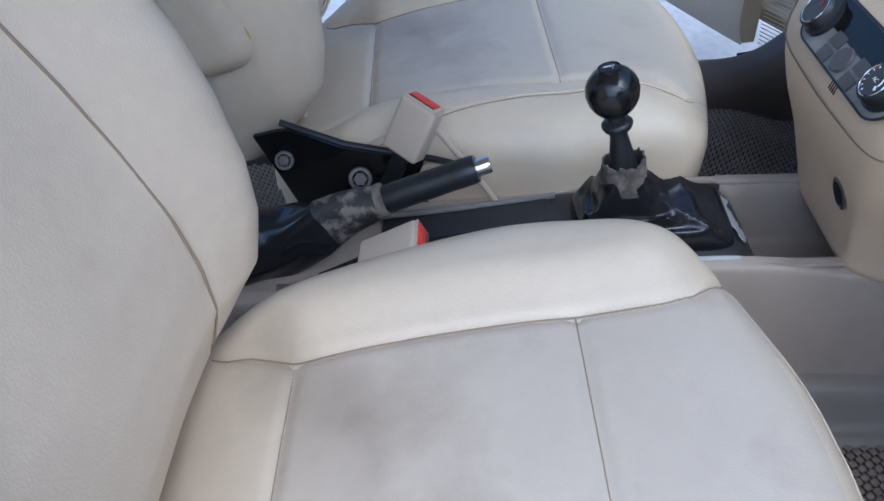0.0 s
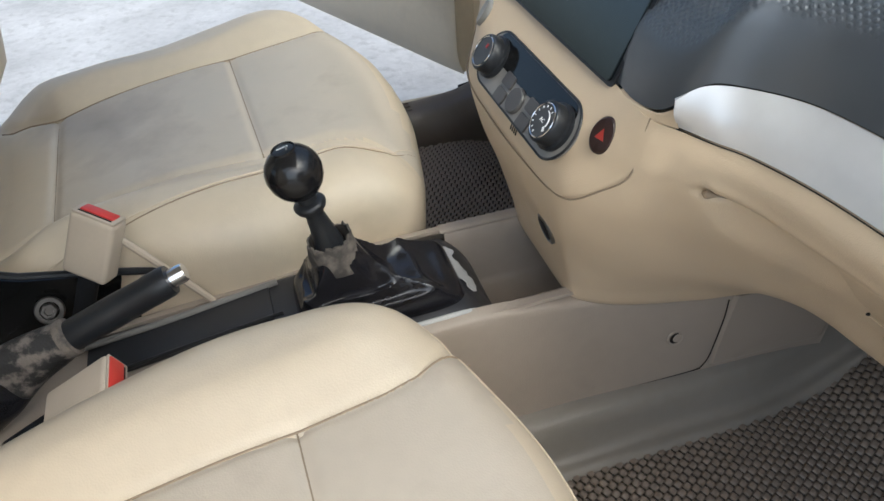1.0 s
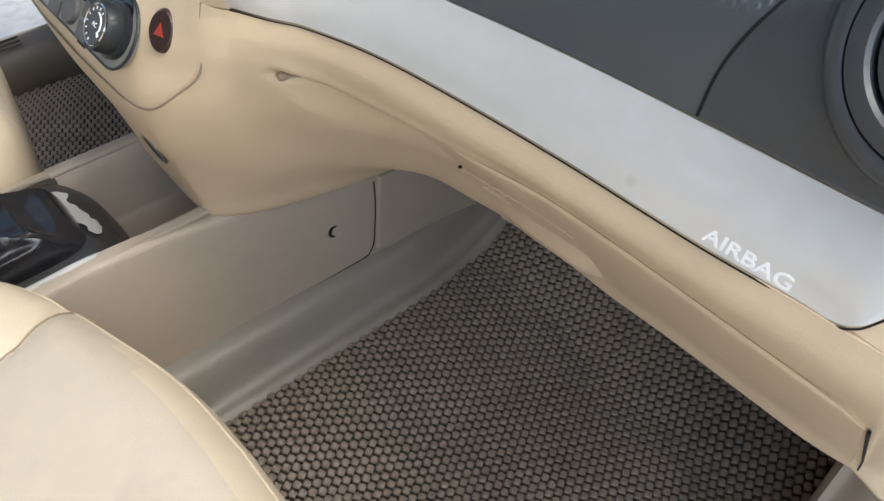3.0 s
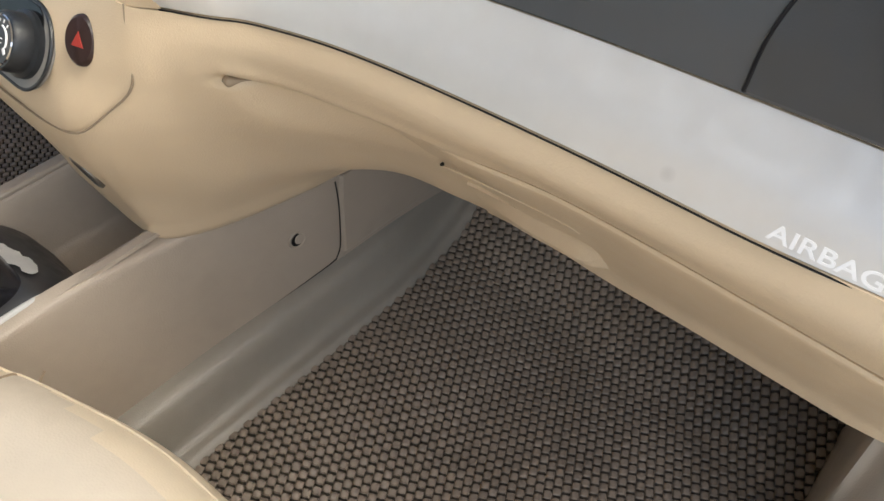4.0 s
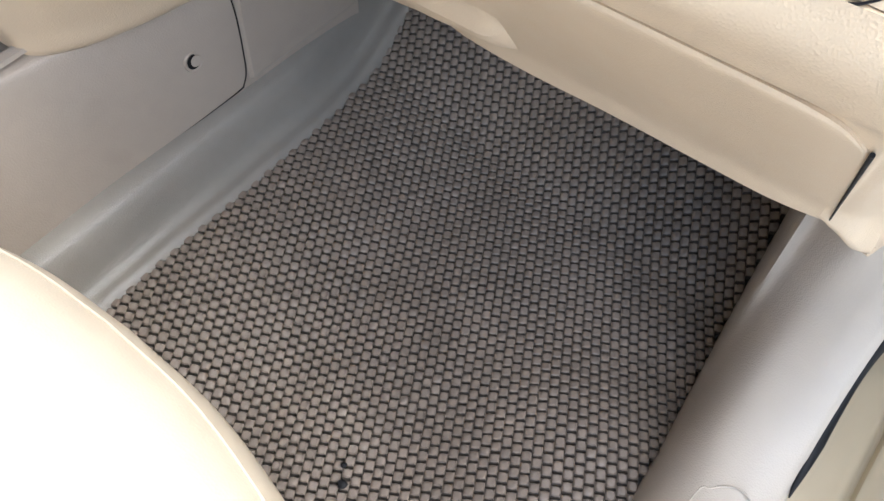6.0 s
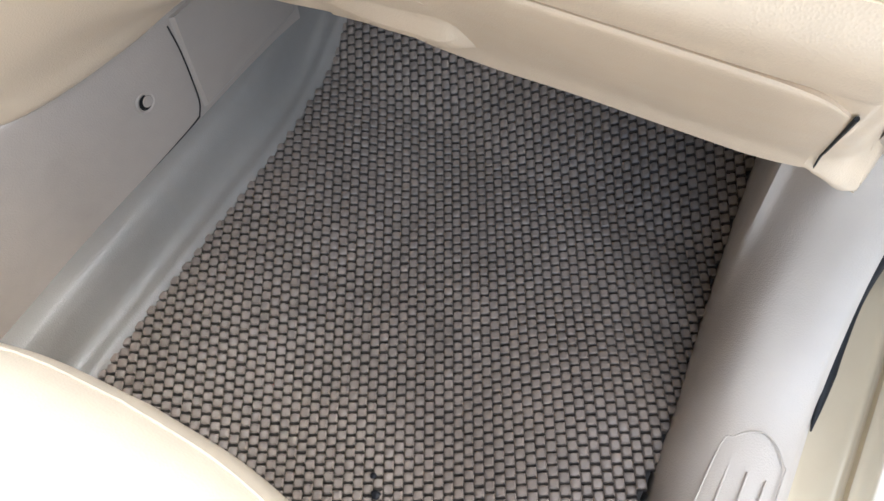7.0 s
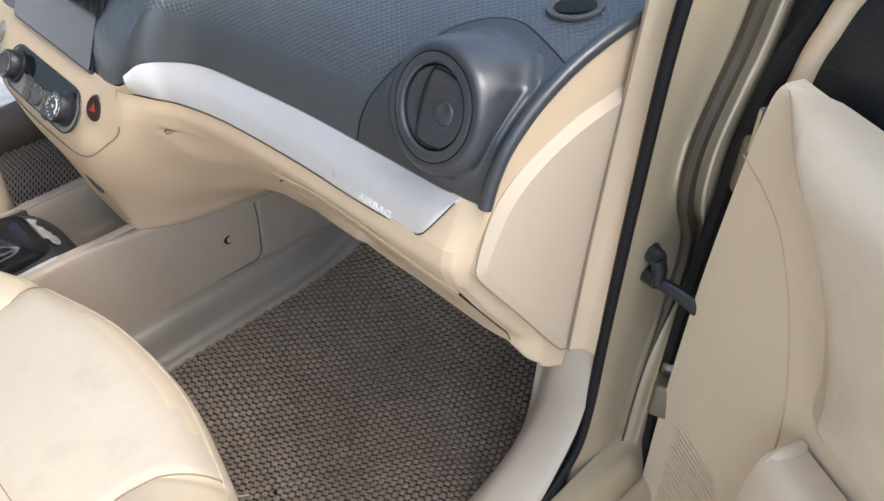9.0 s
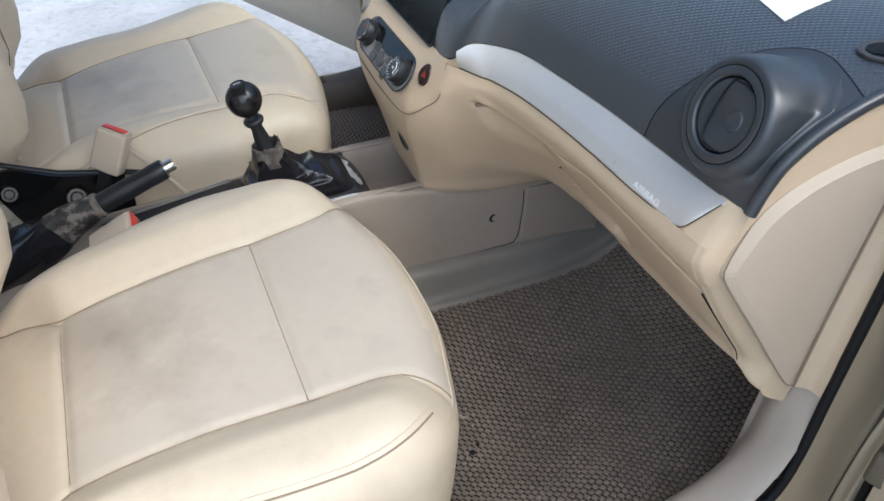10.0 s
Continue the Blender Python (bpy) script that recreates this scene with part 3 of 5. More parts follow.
for piece in driver_seat.children:
    if piece.name.startswith("backrest"):
        piece.location.x -= 0.015
        part("piping", tube([Vector((back_front(0.292, y) + 0.004, y, 0.292 + 0.02 * (y / 0.2) ** 4)) for y in np.linspace(-0.19, 0.19, 24)], 0.003, 6), LEATHER, piece, "pale piping along the lower edge")


def low_piping(shift, mat, thick):
    line = []
    for x in np.linspace(-0.31, 0.148, 50):
        line.append((x, -interp(x, ((-0.31, 0.232), (-0.20, 0.228), (-0.13, 0.218), (-0.05, 0.205), (0.0, 0.200), (0.05, 0.197), (0.09, 0.188), (0.118, 0.176), (0.148, 0.158))) - shift))
    return finish("piping", tube(on_cushion(line, 0.0004), lambda t: thick * min(1.0, 0.15 + 9 * (1 - t), 0.15 + 9 * t), 6), mat)


def longer_nose(me):
    """The driver cushion: longer and squarer in front, its outer bolster lower and slimmer in the middle."""
    for v in me.vertices:
        x, y, z = v.co
        v.co.x = x + 0.019 * soft(x / 0.15)
        if y < 0:
            v.co.y = y * (1 + 0.16 * soft((x - 0.06) / 0.09))
            v.co.z = z - 0.015 * math.exp(-((x - 0.02) / 0.13) ** 2) * soft((-y - 0.13) / 0.05) * soft((z - 0.2) / 0.1)
        else:
            mid = math.exp(-((x + 0.08) / 0.10) ** 2)
            v.co.y = y - 0.022 * mid * soft((y - 0.12) / 0.1) + 0.030 * soft((-0.2 - x) / 0.1) * soft((y - 0.12) / 0.1)
            v.co.z = z - 0.010 * mid * soft((y - 0.14) / 0.06) * soft((z - 0.2) / 0.1)


covered = []
lines = [low_piping(0.0, LEATHER_SIDE, 0.0012), low_piping(0.0055, SEAM, 0.0007)]
for piece in driver_seat.children_recursive:
    if piece.parent.name.startswith("cushion") or piece.name.startswith("cushion"):
        if piece.name.startswith("piping") and sum(v.co.y for v in piece.data.vertices) < 0:
            piece.data = lines.pop(0)
        elif piece.name.startswith("front_piping") or (piece.name.startswith("seam") and max(v.co.y for v in piece.data.vertices) < 0):
            covered.append(piece)
            continue
        else:
            piece.data = piece.data.copy()
        longer_nose(piece.data)
for piece in covered:
    bpy.data.objects.remove(piece)
tagged(driver_seat, "beige leather driver seat with stitched seams beside the console")


def armrest():
    a = thing("folded_armrest", "beige leather armrest folded up beside the driver seat", "armrest", (-0.405, 0.440, 0.575))
    bm = block(0.085, 0.075, 0.36, 0.03, 5)
    part("pad", bm, LEATHER_SIDE, a)
    part("piping", tube(catmull([(0.043, -0.018, 0.15), (0.045, -0.018, 0.0), (0.043, -0.016, -0.12), (0.034, -0.014, -0.160), (0.0, -0.012, -0.180)], 6), 0.0042, 6), ORANGE, a, "frayed yellowish edge seam")
    a.rotation_euler = (0, radians(-18), 0)
    return a


armrest()


# ---- dashboard ----
# plan lines of the lower dashboard and centre stack, by height
LEVELS = (
    (0.495, ((0.291, 0.347), (0.290, 0.25), (0.287, 0.205), (0.287, 0.178), (0.297, 0.156), (0.322, 0.108), (0.335, 0.06), (0.343, 0), (0.349, -0.08), (0.357, -0.235), (0.361, -0.262), (0.369, -0.270), (0.383, -0.2745))),
    (0.475, ((0.276, 0.347), (0.275, 0.25), (0.275, 0.207), (0.280, 0.176), (0.294, 0.152), (0.318, 0.108), (0.331, 0.06), (0.339, 0), (0.346, -0.08), (0.354, -0.235), (0.358, -0.262), (0.366, -0.270), (0.380, -0.2745))),
    (0.452, ((0.258, 0.347), (0.258, 0.25), (0.262, 0.212), (0.275, 0.178), (0.296, 0.152), (0.328, 0.105), (0.342, 0.055), (0.351, 0), (0.362, -0.075), (0.364, -0.235), (0.368, -0.262), (0.376, -0.270), (0.390, -0.2745))),
    (0.413, ((0.241, 0.347), (0.242, 0.25), (0.249, 0.217), (0.275, 0.185), (0.310, 0.158), (0.352, 0.1), (0.372, 0.05), (0.380, 0), (0.388, -0.075), (0.388, -0.235), (0.392, -0.262), (0.400, -0.270), (0.414, -0.2745))),
    (0.365, ((0.245, 0.347), (0.247, 0.262), (0.256, 0.23), (0.287, 0.2), (0.335, 0.17), (0.384, 0.11), (0.405, 0.055), (0.413, 0), (0.419, -0.075), (0.419, -0.235), (0.423, -0.262), (0.431, -0.271), (0.4445, -0.2770))),
    (0.318, ((0.260, 0.347), (0.262, 0.275), (0.270, 0.248), (0.305, 0.215), (0.360, 0.183), (0.415, 0.124), (0.430, 0.06), (0.438, 0), (0.447, -0.075), (0.449, -0.235), (0.453, -0.262), (0.459, -0.274), (0.4710, -0.2825))),
)
FOOT = (
    ((0.272, 0.347, 0.268), (0.275, 0.285, 0.268), (0.283, 0.262, 0.268), (0.322, 0.235, 0.270), (0.385, 0.205, 0.276), (0.440, 0.155, 0.290), (0.462, 0.07, 0.304), (0.470, 0, 0.306), (0.476, -0.075, 0.300), (0.464, -0.235, 0.299), (0.463, -0.262, 0.293), (0.468, -0.277, 0.279), (0.478, -0.2880, 0.270)),
    ((0.284, 0.347, 0.238), (0.284, 0.292, 0.238), (0.294, 0.27, 0.236), (0.335, 0.248, 0.236), (0.400, 0.224, 0.242), (0.468, 0.185, 0.266), (0.530, 0.09, 0.306), (0.540, 0, 0.312), (0.540, -0.075, 0.302), (0.540, -0.235, 0.296), (0.545, -0.262, 0.286), (0.552, -0.277, 0.264), (0.560, -0.2865, 0.258)),
    ((0.330, 0.347, 0.225), (0.330, 0.31, 0.225), (0.335, 0.29, 0.224), (0.370, 0.27, 0.224), (0.430, 0.25, 0.230), (0.500, 0.22, 0.255), (0.620, 0.12, 0.320), (0.700, 0, 0.335), (0.700, -0.075, 0.325), (0.700, -0.235, 0.319), (0.704, -0.262, 0.319), (0.712, -0.277, 0.319), (0.726, -0.2865, 0.319)),
)


def level_rows(first=0, last=13):
    return [[(x, y, z) for x, y in row[first:last]] for z, row in LEVELS] + [list(r[first:last]) for r in FOOT]


FACE = net([[(x, y, z) for x, y in row] for z, row in LEVELS], 8, 8)


def dash_x(y, z):
    """Front of the lower dashboard at a width and height."""
    at = []
    for row in FACE:
        at.append((sum(p.z for p in row) / len(row), float(np.interp(-y, [-p.y for p in row], [p.x for p in row]))))
    at.sort()
    return interp(z, at)



dash = thing("dashboard", "beige and black dashboard with silver trim strip on the passenger side", "dashboard")
def crease_z(y):
    return interp(y, ((-0.25, 0.447), (0.0, 0.447), (0.05, 0.4475), (0.075, 0.449), (0.10, 0.4525), (0.118, 0.4550), (0.134, 0.4560)))


def creased(bm):
    """Press in the face below the overhanging roll, with a small pit where the crease begins."""
    for v in bm.verts:
        x, y, z = v.co
        if z < 0.33 or y > 0.16:
            continue
        d = crease_z(y) - z
        along = soft((0.136 - y) / 0.012) * (1 - 0.75 * soft((0.05 - y) / 0.15))
        v.co.x += 0.0085 * along * soft((d + 0.002) / 0.006) * (1 - soft((d - 0.010) / 0.05)) - 0.0022 * along * math.exp(-((d + 0.006) / 0.006) ** 2)
        v.co.x += 0.012 * math.exp(-((y - 0.130) / 0.007) ** 2 - ((z - 0.4525) / 0.004) ** 2)
    return bm


lower = part("lower_panel", creased(sheet(level_rows(), 14, 14, 0.004, (-1.5, -0.6, 0.1))), BEIGE, dash, "beige plastic lower panel flowing into the centre stack")
part("lower_panel", mirrored(sheet(level_rows(), 4, 4, 0.004, (-1.5, -0.6, 0.1))), BEIGE, dash, "beige plastic lower panel flowing into the centre stack")


shoulder = [[(0.2890, 0.228, 0.4940), (0.2872, 0.200, 0.4945), (0.2880, 0.178, 0.4945), (0.2970, 0.157, 0.4960)], [(0.2910, 0.226, 0.4965), (0.2890, 0.199, 0.4970), (0.2895, 0.176, 0.4995), (0.2945, 0.1575, 0.5060)], [(0.2930, 0.225, 0.4968), (0.2905, 0.198, 0.4974), (0.2905, 0.175, 0.5010), (0.2950, 0.158, 0.5120)]]
part("stack_shoulder", sheet(shoulder, 5, 4, 0.003), BEIGE, dash)
part("stack_shoulder", mirrored(sheet(shoulder, 5, 4, 0.003)), BEIGE, dash)

# glovebox lid with its grip slot and the dark gap at its end
LIDY = (0.045, 0.02, -0.01, -0.06, -0.12, -0.18, -0.218, -0.234, -0.245, -0.254)
def lid_z(y, z):
    """Rounded upper corner at the lid's end."""
    return z - interp(y, ((-0.254, 0.022), (-0.245, 0.009), (-0.234, 0.003), (-0.215, 0.0))) * (z - 0.302) / 0.144


lid_rows = [[(dash_x(y, max(lid_z(y, z), 0.32)) + max(0.0, 0.32 - z) * 0.35 - (0.0005 if k == 0 else 0.0030) * interp(y, ((-0.254, 0.15), (-0.225, 1.0))) + 0.0045 * soft((y + 0.02) / 0.06) + 0.5 * max(0.0, 0.332 - z) * soft((y + 0.05) / 0.095), y, lid_z(y, z) + max(0.0, 0.325 - z) * 0.30 * soft((y + 0.05) / 0.095)) for y in LIDY] for k, z in enumerate((0.446, 0.440, 0.413, 0.38, 0.345, 0.320, 0.306, 0.300))]
lid = part("glovebox_lid", sheet(lid_rows, 6, 5, 0.006), BEIGE, dash, "beige glovebox lid with a recessed grip")
part("lid_gap", tube(catmull([(dash_x(-0.257, max(z, 0.32)) - 0.0004 + max(0.0, 0.32 - z) * 0.35, -0.2562 - 0.003 * (0.425 - z) / 0.12, z) for z in (0.425, 0.40, 0.37, 0.34, 0.32, 0.302)], 6), lambda t: 0.0011 - 0.0006 * t, 8), RUBBER, lid, "dark gap beside the lid")
# recessed grip: a shallow scoop edged by a lip
grip = [[(dash_x(y, z) - 0.0028 - d * e, y, z) for y, e in ((0.034, 0.0), (0.018, 0.30), (-0.005, 0.70), (-0.03, 0.95), (-0.053, 1.0), (-0.062, 0.0))] for z, d in ((0.366, 0.0002), (0.360, 0.0022), (0.347, 0.0088), (0.344, 0.0096), (0.337, 0.0094), (0.328, 0.0060), (0.321, 0.0004))]
part("grip_lip", sheet(grip, 5, 4, 0.003), BEIGE, lid, "raised grip lip")
ridge = catmull([(dash_x(y, z) - 0.0030, y, z) for y, z in ((0.034, 0.3955), (0.01, 0.3955), (-0.02, 0.3945), (-0.045, 0.392), (-0.058, 0.387))], 5)
part("grip_ridge", tube(ridge, lambda t: 0.0007 * (1 - 0.6 * t), 6), BEIGE, lid)
part("grip_hole", lathe(((0.0, 0.0), (0.0009, 0.0), (0.0013, -0.002)), 14, axes((dash_x(0.036, 0.396) - 0.0030, 0.036, 0.396), (0, 1, 0), (-1, 0, 0.3))), RUBBER, lid)

# shadow in the pressed pit, added as a dark teardrop-shaped tube
pit = [(dash_x(y, crease_z(y)) + dx, y, crease_z(y) - dz) for y, dz, dx in ((0.1345, 0.0020, 0.0012), (0.131, 0.0026, 0.0022), (0.124, 0.0022, 0.0042), (0.115, 0.0014, 0.0050), (0.10, 0.0008, 0.0050), (0.085, 0.0004, 0.0050))]
part("crease_pit", tube(catmull(pit, 5), lambda t: 0.0004 + 0.0034 * math.exp(-((t - 0.16) / 0.12) ** 2), 8), SEAM, dash, "dark teardrop painting the shadow where the crease begins")

# silver strip
SIL_B = ((0.297, 0.158, 0.497), (0.310, 0.132, 0.496), (0.322, 0.108, 0.496), (0.335, 0.060, 0.496), (0.343, 0.0, 0.496), (0.349, -0.08, 0.496), (0.352, -0.16, 0.496), (0.3565, -0.205, 0.4955), (0.3572, -0.223, 0.4955), (0.3585, -0.2315, 0.4985), (0.3625, -0.2380, 0.506), (0.3775, -0.2545, 0.5340))
SIL_T = ((0.292, 0.158, 0.519), (0.309, 0.151, 0.529), (0.330, 0.133, 0.531), (0.353, 0.092, 0.532), (0.365, 0.02, 0.532), (0.373, -0.055, 0.533), (0.377, -0.13, 0.534), (0.3795, -0.20, 0.535), (0.380, -0.228, 0.536), (0.3803, -0.240, 0.5362), (0.3806, -0.2485, 0.5365), (0.3810, -0.2560, 0.5370))
part("trim_backing", sheet([[(x + 0.0025, y, z) for x, y, z in (*SIL_B[:8], (0.3560, -0.250, 0.4952), (0.3585, -0.262, 0.4948), (0.3665, -0.270, 0.4945), (0.3805, -0.2746, 0.4945))], [(x + 0.0025, y, z - 0.001) for x, y, z in (*SIL_T[:8], (0.380, -0.250, 0.538), (0.381, -0.262, 0.538), (0.3835, -0.271, 0.538), (0.391, -0.2766, 0.538))]], 6, 4, 0.003), BEIGE, dash)
sil_m = [tuple(0.5 * (a + b) - (0.10 * (q[2] - p[2]) if i == 0 else 0) for i, (a, b) in enumerate(zip(p, q))) for p, q in zip(SIL_B, SIL_T)]
trim = part("silver_trim", sheet([SIL_B, sil_m, SIL_T], 8, 5, 0.003), SILVER, dash, "satin silver trim strip marked AIRBAG")
part("trim_gap", tube([Vector(p) + Vector((-0.0005, 0, -0.0015)) for p in catmull(SIL_B, 8)], 0.0005, 6), RUBBER, trim)

text = bpy.data.curves.new("airbag_text", "FONT")
text.body, text.size, text.extrude, text.align_x, text.offset = "AIRBAG", 0.0088, 0.0002, "LEFT", 0.0001
tx = new("airbag_lettering", text)
tx.matrix_world = axes((0.3455, -0.163, 0.5045), (0.06, -1, 0.0), (-0.90, -0.03, 0.42))
me = bpy.data.meshes.new_from_object(tx)
me.materials.clear()
me.materials.append(PALEPRINT)
bpy.data.objects.remove(tx)
letters = new("lettering", me)
letters.matrix_world = axes((0.3455, -0.1655, 0.5060), (0.04, -1, 0.0), (-0.90, -0.03, 0.42)) @ Matrix.Diagonal((1.36, 1, 1, 1))
letters.parent = trim
tagged(letters, "white printed word AIRBAG")

# black pad on top
PADROWS = []
PAD0 = ((0.300, 0.347, 0.497), (0.2925, 0.25, 0.497), (0.2885, 0.203, 0.4972), (0.2930, 0.170, 0.5060), (0.309, 0.151, 0.530), (0.330, 0.133, 0.532), (0.353, 0.092, 0.533), (0.365, 0.02, 0.533), (0.373, -0.055, 0.534), (0.377, -0.13, 0.535), (0.379, -0.19, 0.536), (0.381, -0.235, 0.536), (0.386, -0.276, 0.536))
for dx, z, edge in ((0.0, 0.0, -0.276), (0.008, 0.026, -0.277), (0.022, 0.052, -0.279), (0.058, 0.080, -0.281), (0.110, 0.102, -0.285), (0.180, 0.115, -0.292), (0.30, 0.118, -0.30), (0.50, 0.110, -0.31)):
    row = []
    for x, y, h in PAD0:
        lead = max(0.0, 0.372 - x) * soft(dx / 0.18)
        row.append((x + dx + lead, y if y > -0.25 else edge, h + z + (0.536 - h) * soft(dx / 0.11)))
    PADROWS.append(row)
pad = part("upper_pad", sheet(PADROWS, 5, 5, 0.004), PAD, dash, "black soft dashboard pad with small moulded dots")
part("upper_pad", mirrored(sheet(PADROWS, 3, 3, 0.004)), PAD, dash, "black soft dashboard pad with small moulded dots")

# round air vent on a domed pod
VENT = axes((0.390, -0.217, 0.601), (0.0, -1, 0.0), (-0.93, 0.06, 0.37)) @ Matrix.Scale(0.94, 4)
vent = part("air_vent", lathe(((0.0460, -0.006), (0.0460, 0.0006), (0.0448, 0.0014), (0.0385, 0.0010), (0.0368, -0.0008), (0.0366, -0.016), (0.0, -0.018)), 56, VENT), POD, dash, "round black swivelling air vent")
part("vent_ring", lathe(((0.0460, -0.001), (0.0468, 0.0006), (0.0476, -0.001)), 56, VENT), RUBBER, vent)
part("vent_flap", lathe(((0.0, -0.0050), (0.010, -0.0042), (0.020, -0.0024), (0.029, -0.0012), (0.0345, -0.0022), (0.0356, -0.006)), 48, VENT), POD, vent)
part("vent_rib", tube([VENT @ Vector((-0.006 - 0.010 * math.cos(a), 0.034 * math.sin(a), -0.0012)) for a in np.linspace(-1.35, 1.35, 20)], 0.0010, 6), RUBBER, vent)
for end in (1, -1):
    part("vent_rib", tube([VENT @ Vector((-0.012 + 0.028 * k / 6, end * (0.0325 - 0.0002 * (k - 3) ** 2), -0.0016)) for k in range(7)], 0.0008, 6), RUBBER, vent)
part("vent_hub", lathe(((0.0, -0.0036), (0.004, -0.0030), (0.0075, -0.0013), (0.009, -0.0010), (0.0105, -0.0020), (0.0115, -0.0050)), 32, VENT @ pose(0.013, 0, 0)), POD, vent)
PADNET = net(PADROWS, 8, 8)


def on_pad(r, c):
    """Point of the pad by control row and column."""
    i, j = min(r * 8, len(PADNET) - 1.001), min(c * 8, len(PADNET[0]) - 1.001)
    a, b, f, g = int(i), int(j), i % 1, j % 1
    return (PADNET[a][b].lerp(PADNET[a][b + 1], g)).lerp(PADNET[a + 1][b].lerp(PADNET[a + 1][b + 1], g), f)



def pad_z(x, y):
    """Top of the pad at a place in plan."""
    at = []
    for row in PADNET:
        at.append((float(np.interp(-y, [-p.y for p in row], [p.x for p in row])), float(np.interp(-y, [-p.y for p in row], [p.z for p in row]))))
    return interp(x, at)


# smooth housing round the vent: a hood that sweeps back into the pad, inside its joint line
JOINT = [(q.x, q.y) for q in catmull([(0.02, 9.02, 0), (0.8, 9.03, 0), (1.5, 9.10, 0), (2.3, 9.25, 0), (3.0, 9.45, 0), (3.55, 9.70, 0), (3.92, 10.15, 0), (4.0, 10.7, 0), (3.85, 11.3, 0), (3.6, 11.97, 0)], 6)]
BORDER = JOINT + [(3.6 - 3.6 * k / 40, 11.97) for k in range(1, 40)] + [(0.02, 11.97 - 2.95 * k / 24) for k in range(0, 24)]


def pod_mesh():
    columns = []
    back = VENT.to_3x3() @ Vector((0, 0, -1))
    inv_vent = VENT.inverted()
    for r, c in BORDER:
        edge = on_pad(r, c)
        q = inv_vent @ edge
        a = math.atan2(q.y, q.x)
        rim = [VENT @ Vector((rad * math.cos(a), rad * math.sin(a), h)) for rad, h in ((0.0470, 0.0), (0.0500, 0.0012), (0.0535, 0.0), (0.0560, -0.003), (0.0578, -0.008))]
        share = min(0.93, max(0.60, 0.072 / Vector((q.x, q.y)).length))
        foot, near = [on_pad(2.0 + (r - 2.0) * k, 10.55 + (c - 10.55) * k) for k in (share, share * 0.84)]
        depth = max(0.004, (near - rim[-1]).dot(back))
        p0, p1, p2, p3 = rim[-1], rim[-1] + back * depth * 0.6 + (rim[-1] - rim[0]).normalized() * (0.004 + 0.010 * max(0.0, math.sin(a))), near + Vector((-0.001, 0, 0.001)), foot
        col = rim
        for k in range(1, 15):
            t = k / 14
            p = p0 * (1 - t) ** 3 + p1 * 3 * t * (1 - t) ** 2 + p2 * 3 * t * t * (1 - t) + p3 * t ** 3
            over = (pad_z(p.x, p.y) + 0.0012 - p.z) / 0.003
            p.z += 0.003 * (math.log1p(math.exp(over)) if over < 30 else over) * soft(t * 4)
            col.append(p)
        for k in range(1, 7):
            t = share + (1 - share) * k / 6
            p = on_pad(2.0 + (r - 2.0) * t, 10.55 + (c - 10.55) * t)
            col.append(Vector((p.x - 0.0006, p.y, p.z + 0.0012)))
        columns.append(col)
    return lattice([list(row) for row in zip(*columns)], True)


pod = part("vent_pod", pod_mesh(), POD, dash, "smooth black vent housing flowing out of the pad")
part("pod_joint", tube([on_pad(r, c) + Vector((-0.0004, 0, 0.0006)) for r, c in JOINT], 0.0010, 6), RUBBER, pod)
part("pad_lip", tube([on_pad(0.02 + 6.8 * k / 60, 11.98) + Vector((0.0005, -0.0045, 0.0)) for k in range(61)], 0.0062, 10), POD, dash, "rounded black edge beside the end panel")

# defroster oval on the pad
OVAL = axes((0.527, -0.245, pad_z(0.527, -0.245) + 0.001), (0.66, -0.75, 0), (-0.16, 0.0, 1))
oval = part("side_defroster", lathe(((0.0185, -0.002), (0.0183, 0.0004), (0.0170, 0.0012), (0.0145, 0.0008), (0.0130, -0.001)), 48, OVAL @ pose(0, 0, 0.0012) @ Matrix.Diagonal((1.30, 1.0, 1, 1))), BUTTON, dash, "oval black defroster outlet")
part("outlet_hole", lathe(((0.0, 0.0030), (0.0146, 0.0026)), 32, OVAL @ Matrix.Diagonal((1.18, 0.74, 1, 1))), RUBBER, oval)
part("outlet_rib", block(0.0012, 0.017, 0.001, 0.0003, 2, OVAL @ pose(0, 0, 0.0034)), BLACK, oval)

paper = bmesh.new()
vs = [[paper.verts.new((p.x, p.y, pad_z(p.x, p.y) + 0.0012)) for j in range(9) for p in (Vector((0.500, -0.150)) + Vector((0.985, 0.10)) * (0.20 * i / 8) + Vector((0.18, 0.983)) * (0.14 * j / 8),)] for i in range(9)]
for i in range(8):
    for j in range(8):
        paper.faces.new((vs[i][j], vs[i + 1][j], vs[i + 1][j + 1], vs[i][j + 1]))
solid(paper, 0.0006)
tagged(part("paper_sheet", paper, WHITE), "white sheet of paper lying on the dashboard pad", "paper")

# end panel by the door
END_T = ((0.3920, -0.2765, 0.537), (0.404, -0.2785, 0.562), (0.426, -0.2815, 0.592), (0.456, -0.2850, 0.614), (0.495, -0.289, 0.630), (0.535, -0.293, 0.640), (0.566, -0.296, 0.645))
END_B = ((0.3815, -0.2740, 0.496), (0.3880, -0.2738, 0.452), (0.4120, -0.2736, 0.413), (0.4425, -0.2758, 0.365), (0.4685, -0.2810, 0.318), (0.4755, -0.2868, 0.270), (0.5050, -0.2940, 0.250))
end_rows = []
for k in range(5):
    f = k / 4
    end_rows.append([tuple(a + (b - a) * f - (0.003 * min(1.0, j / 3) * math.sin(math.pi * f) if i == 1 else 0) for i, (a, b) in enumerate(zip(p, q))) for j, (p, q) in enumerate(zip(END_B, END_T))])
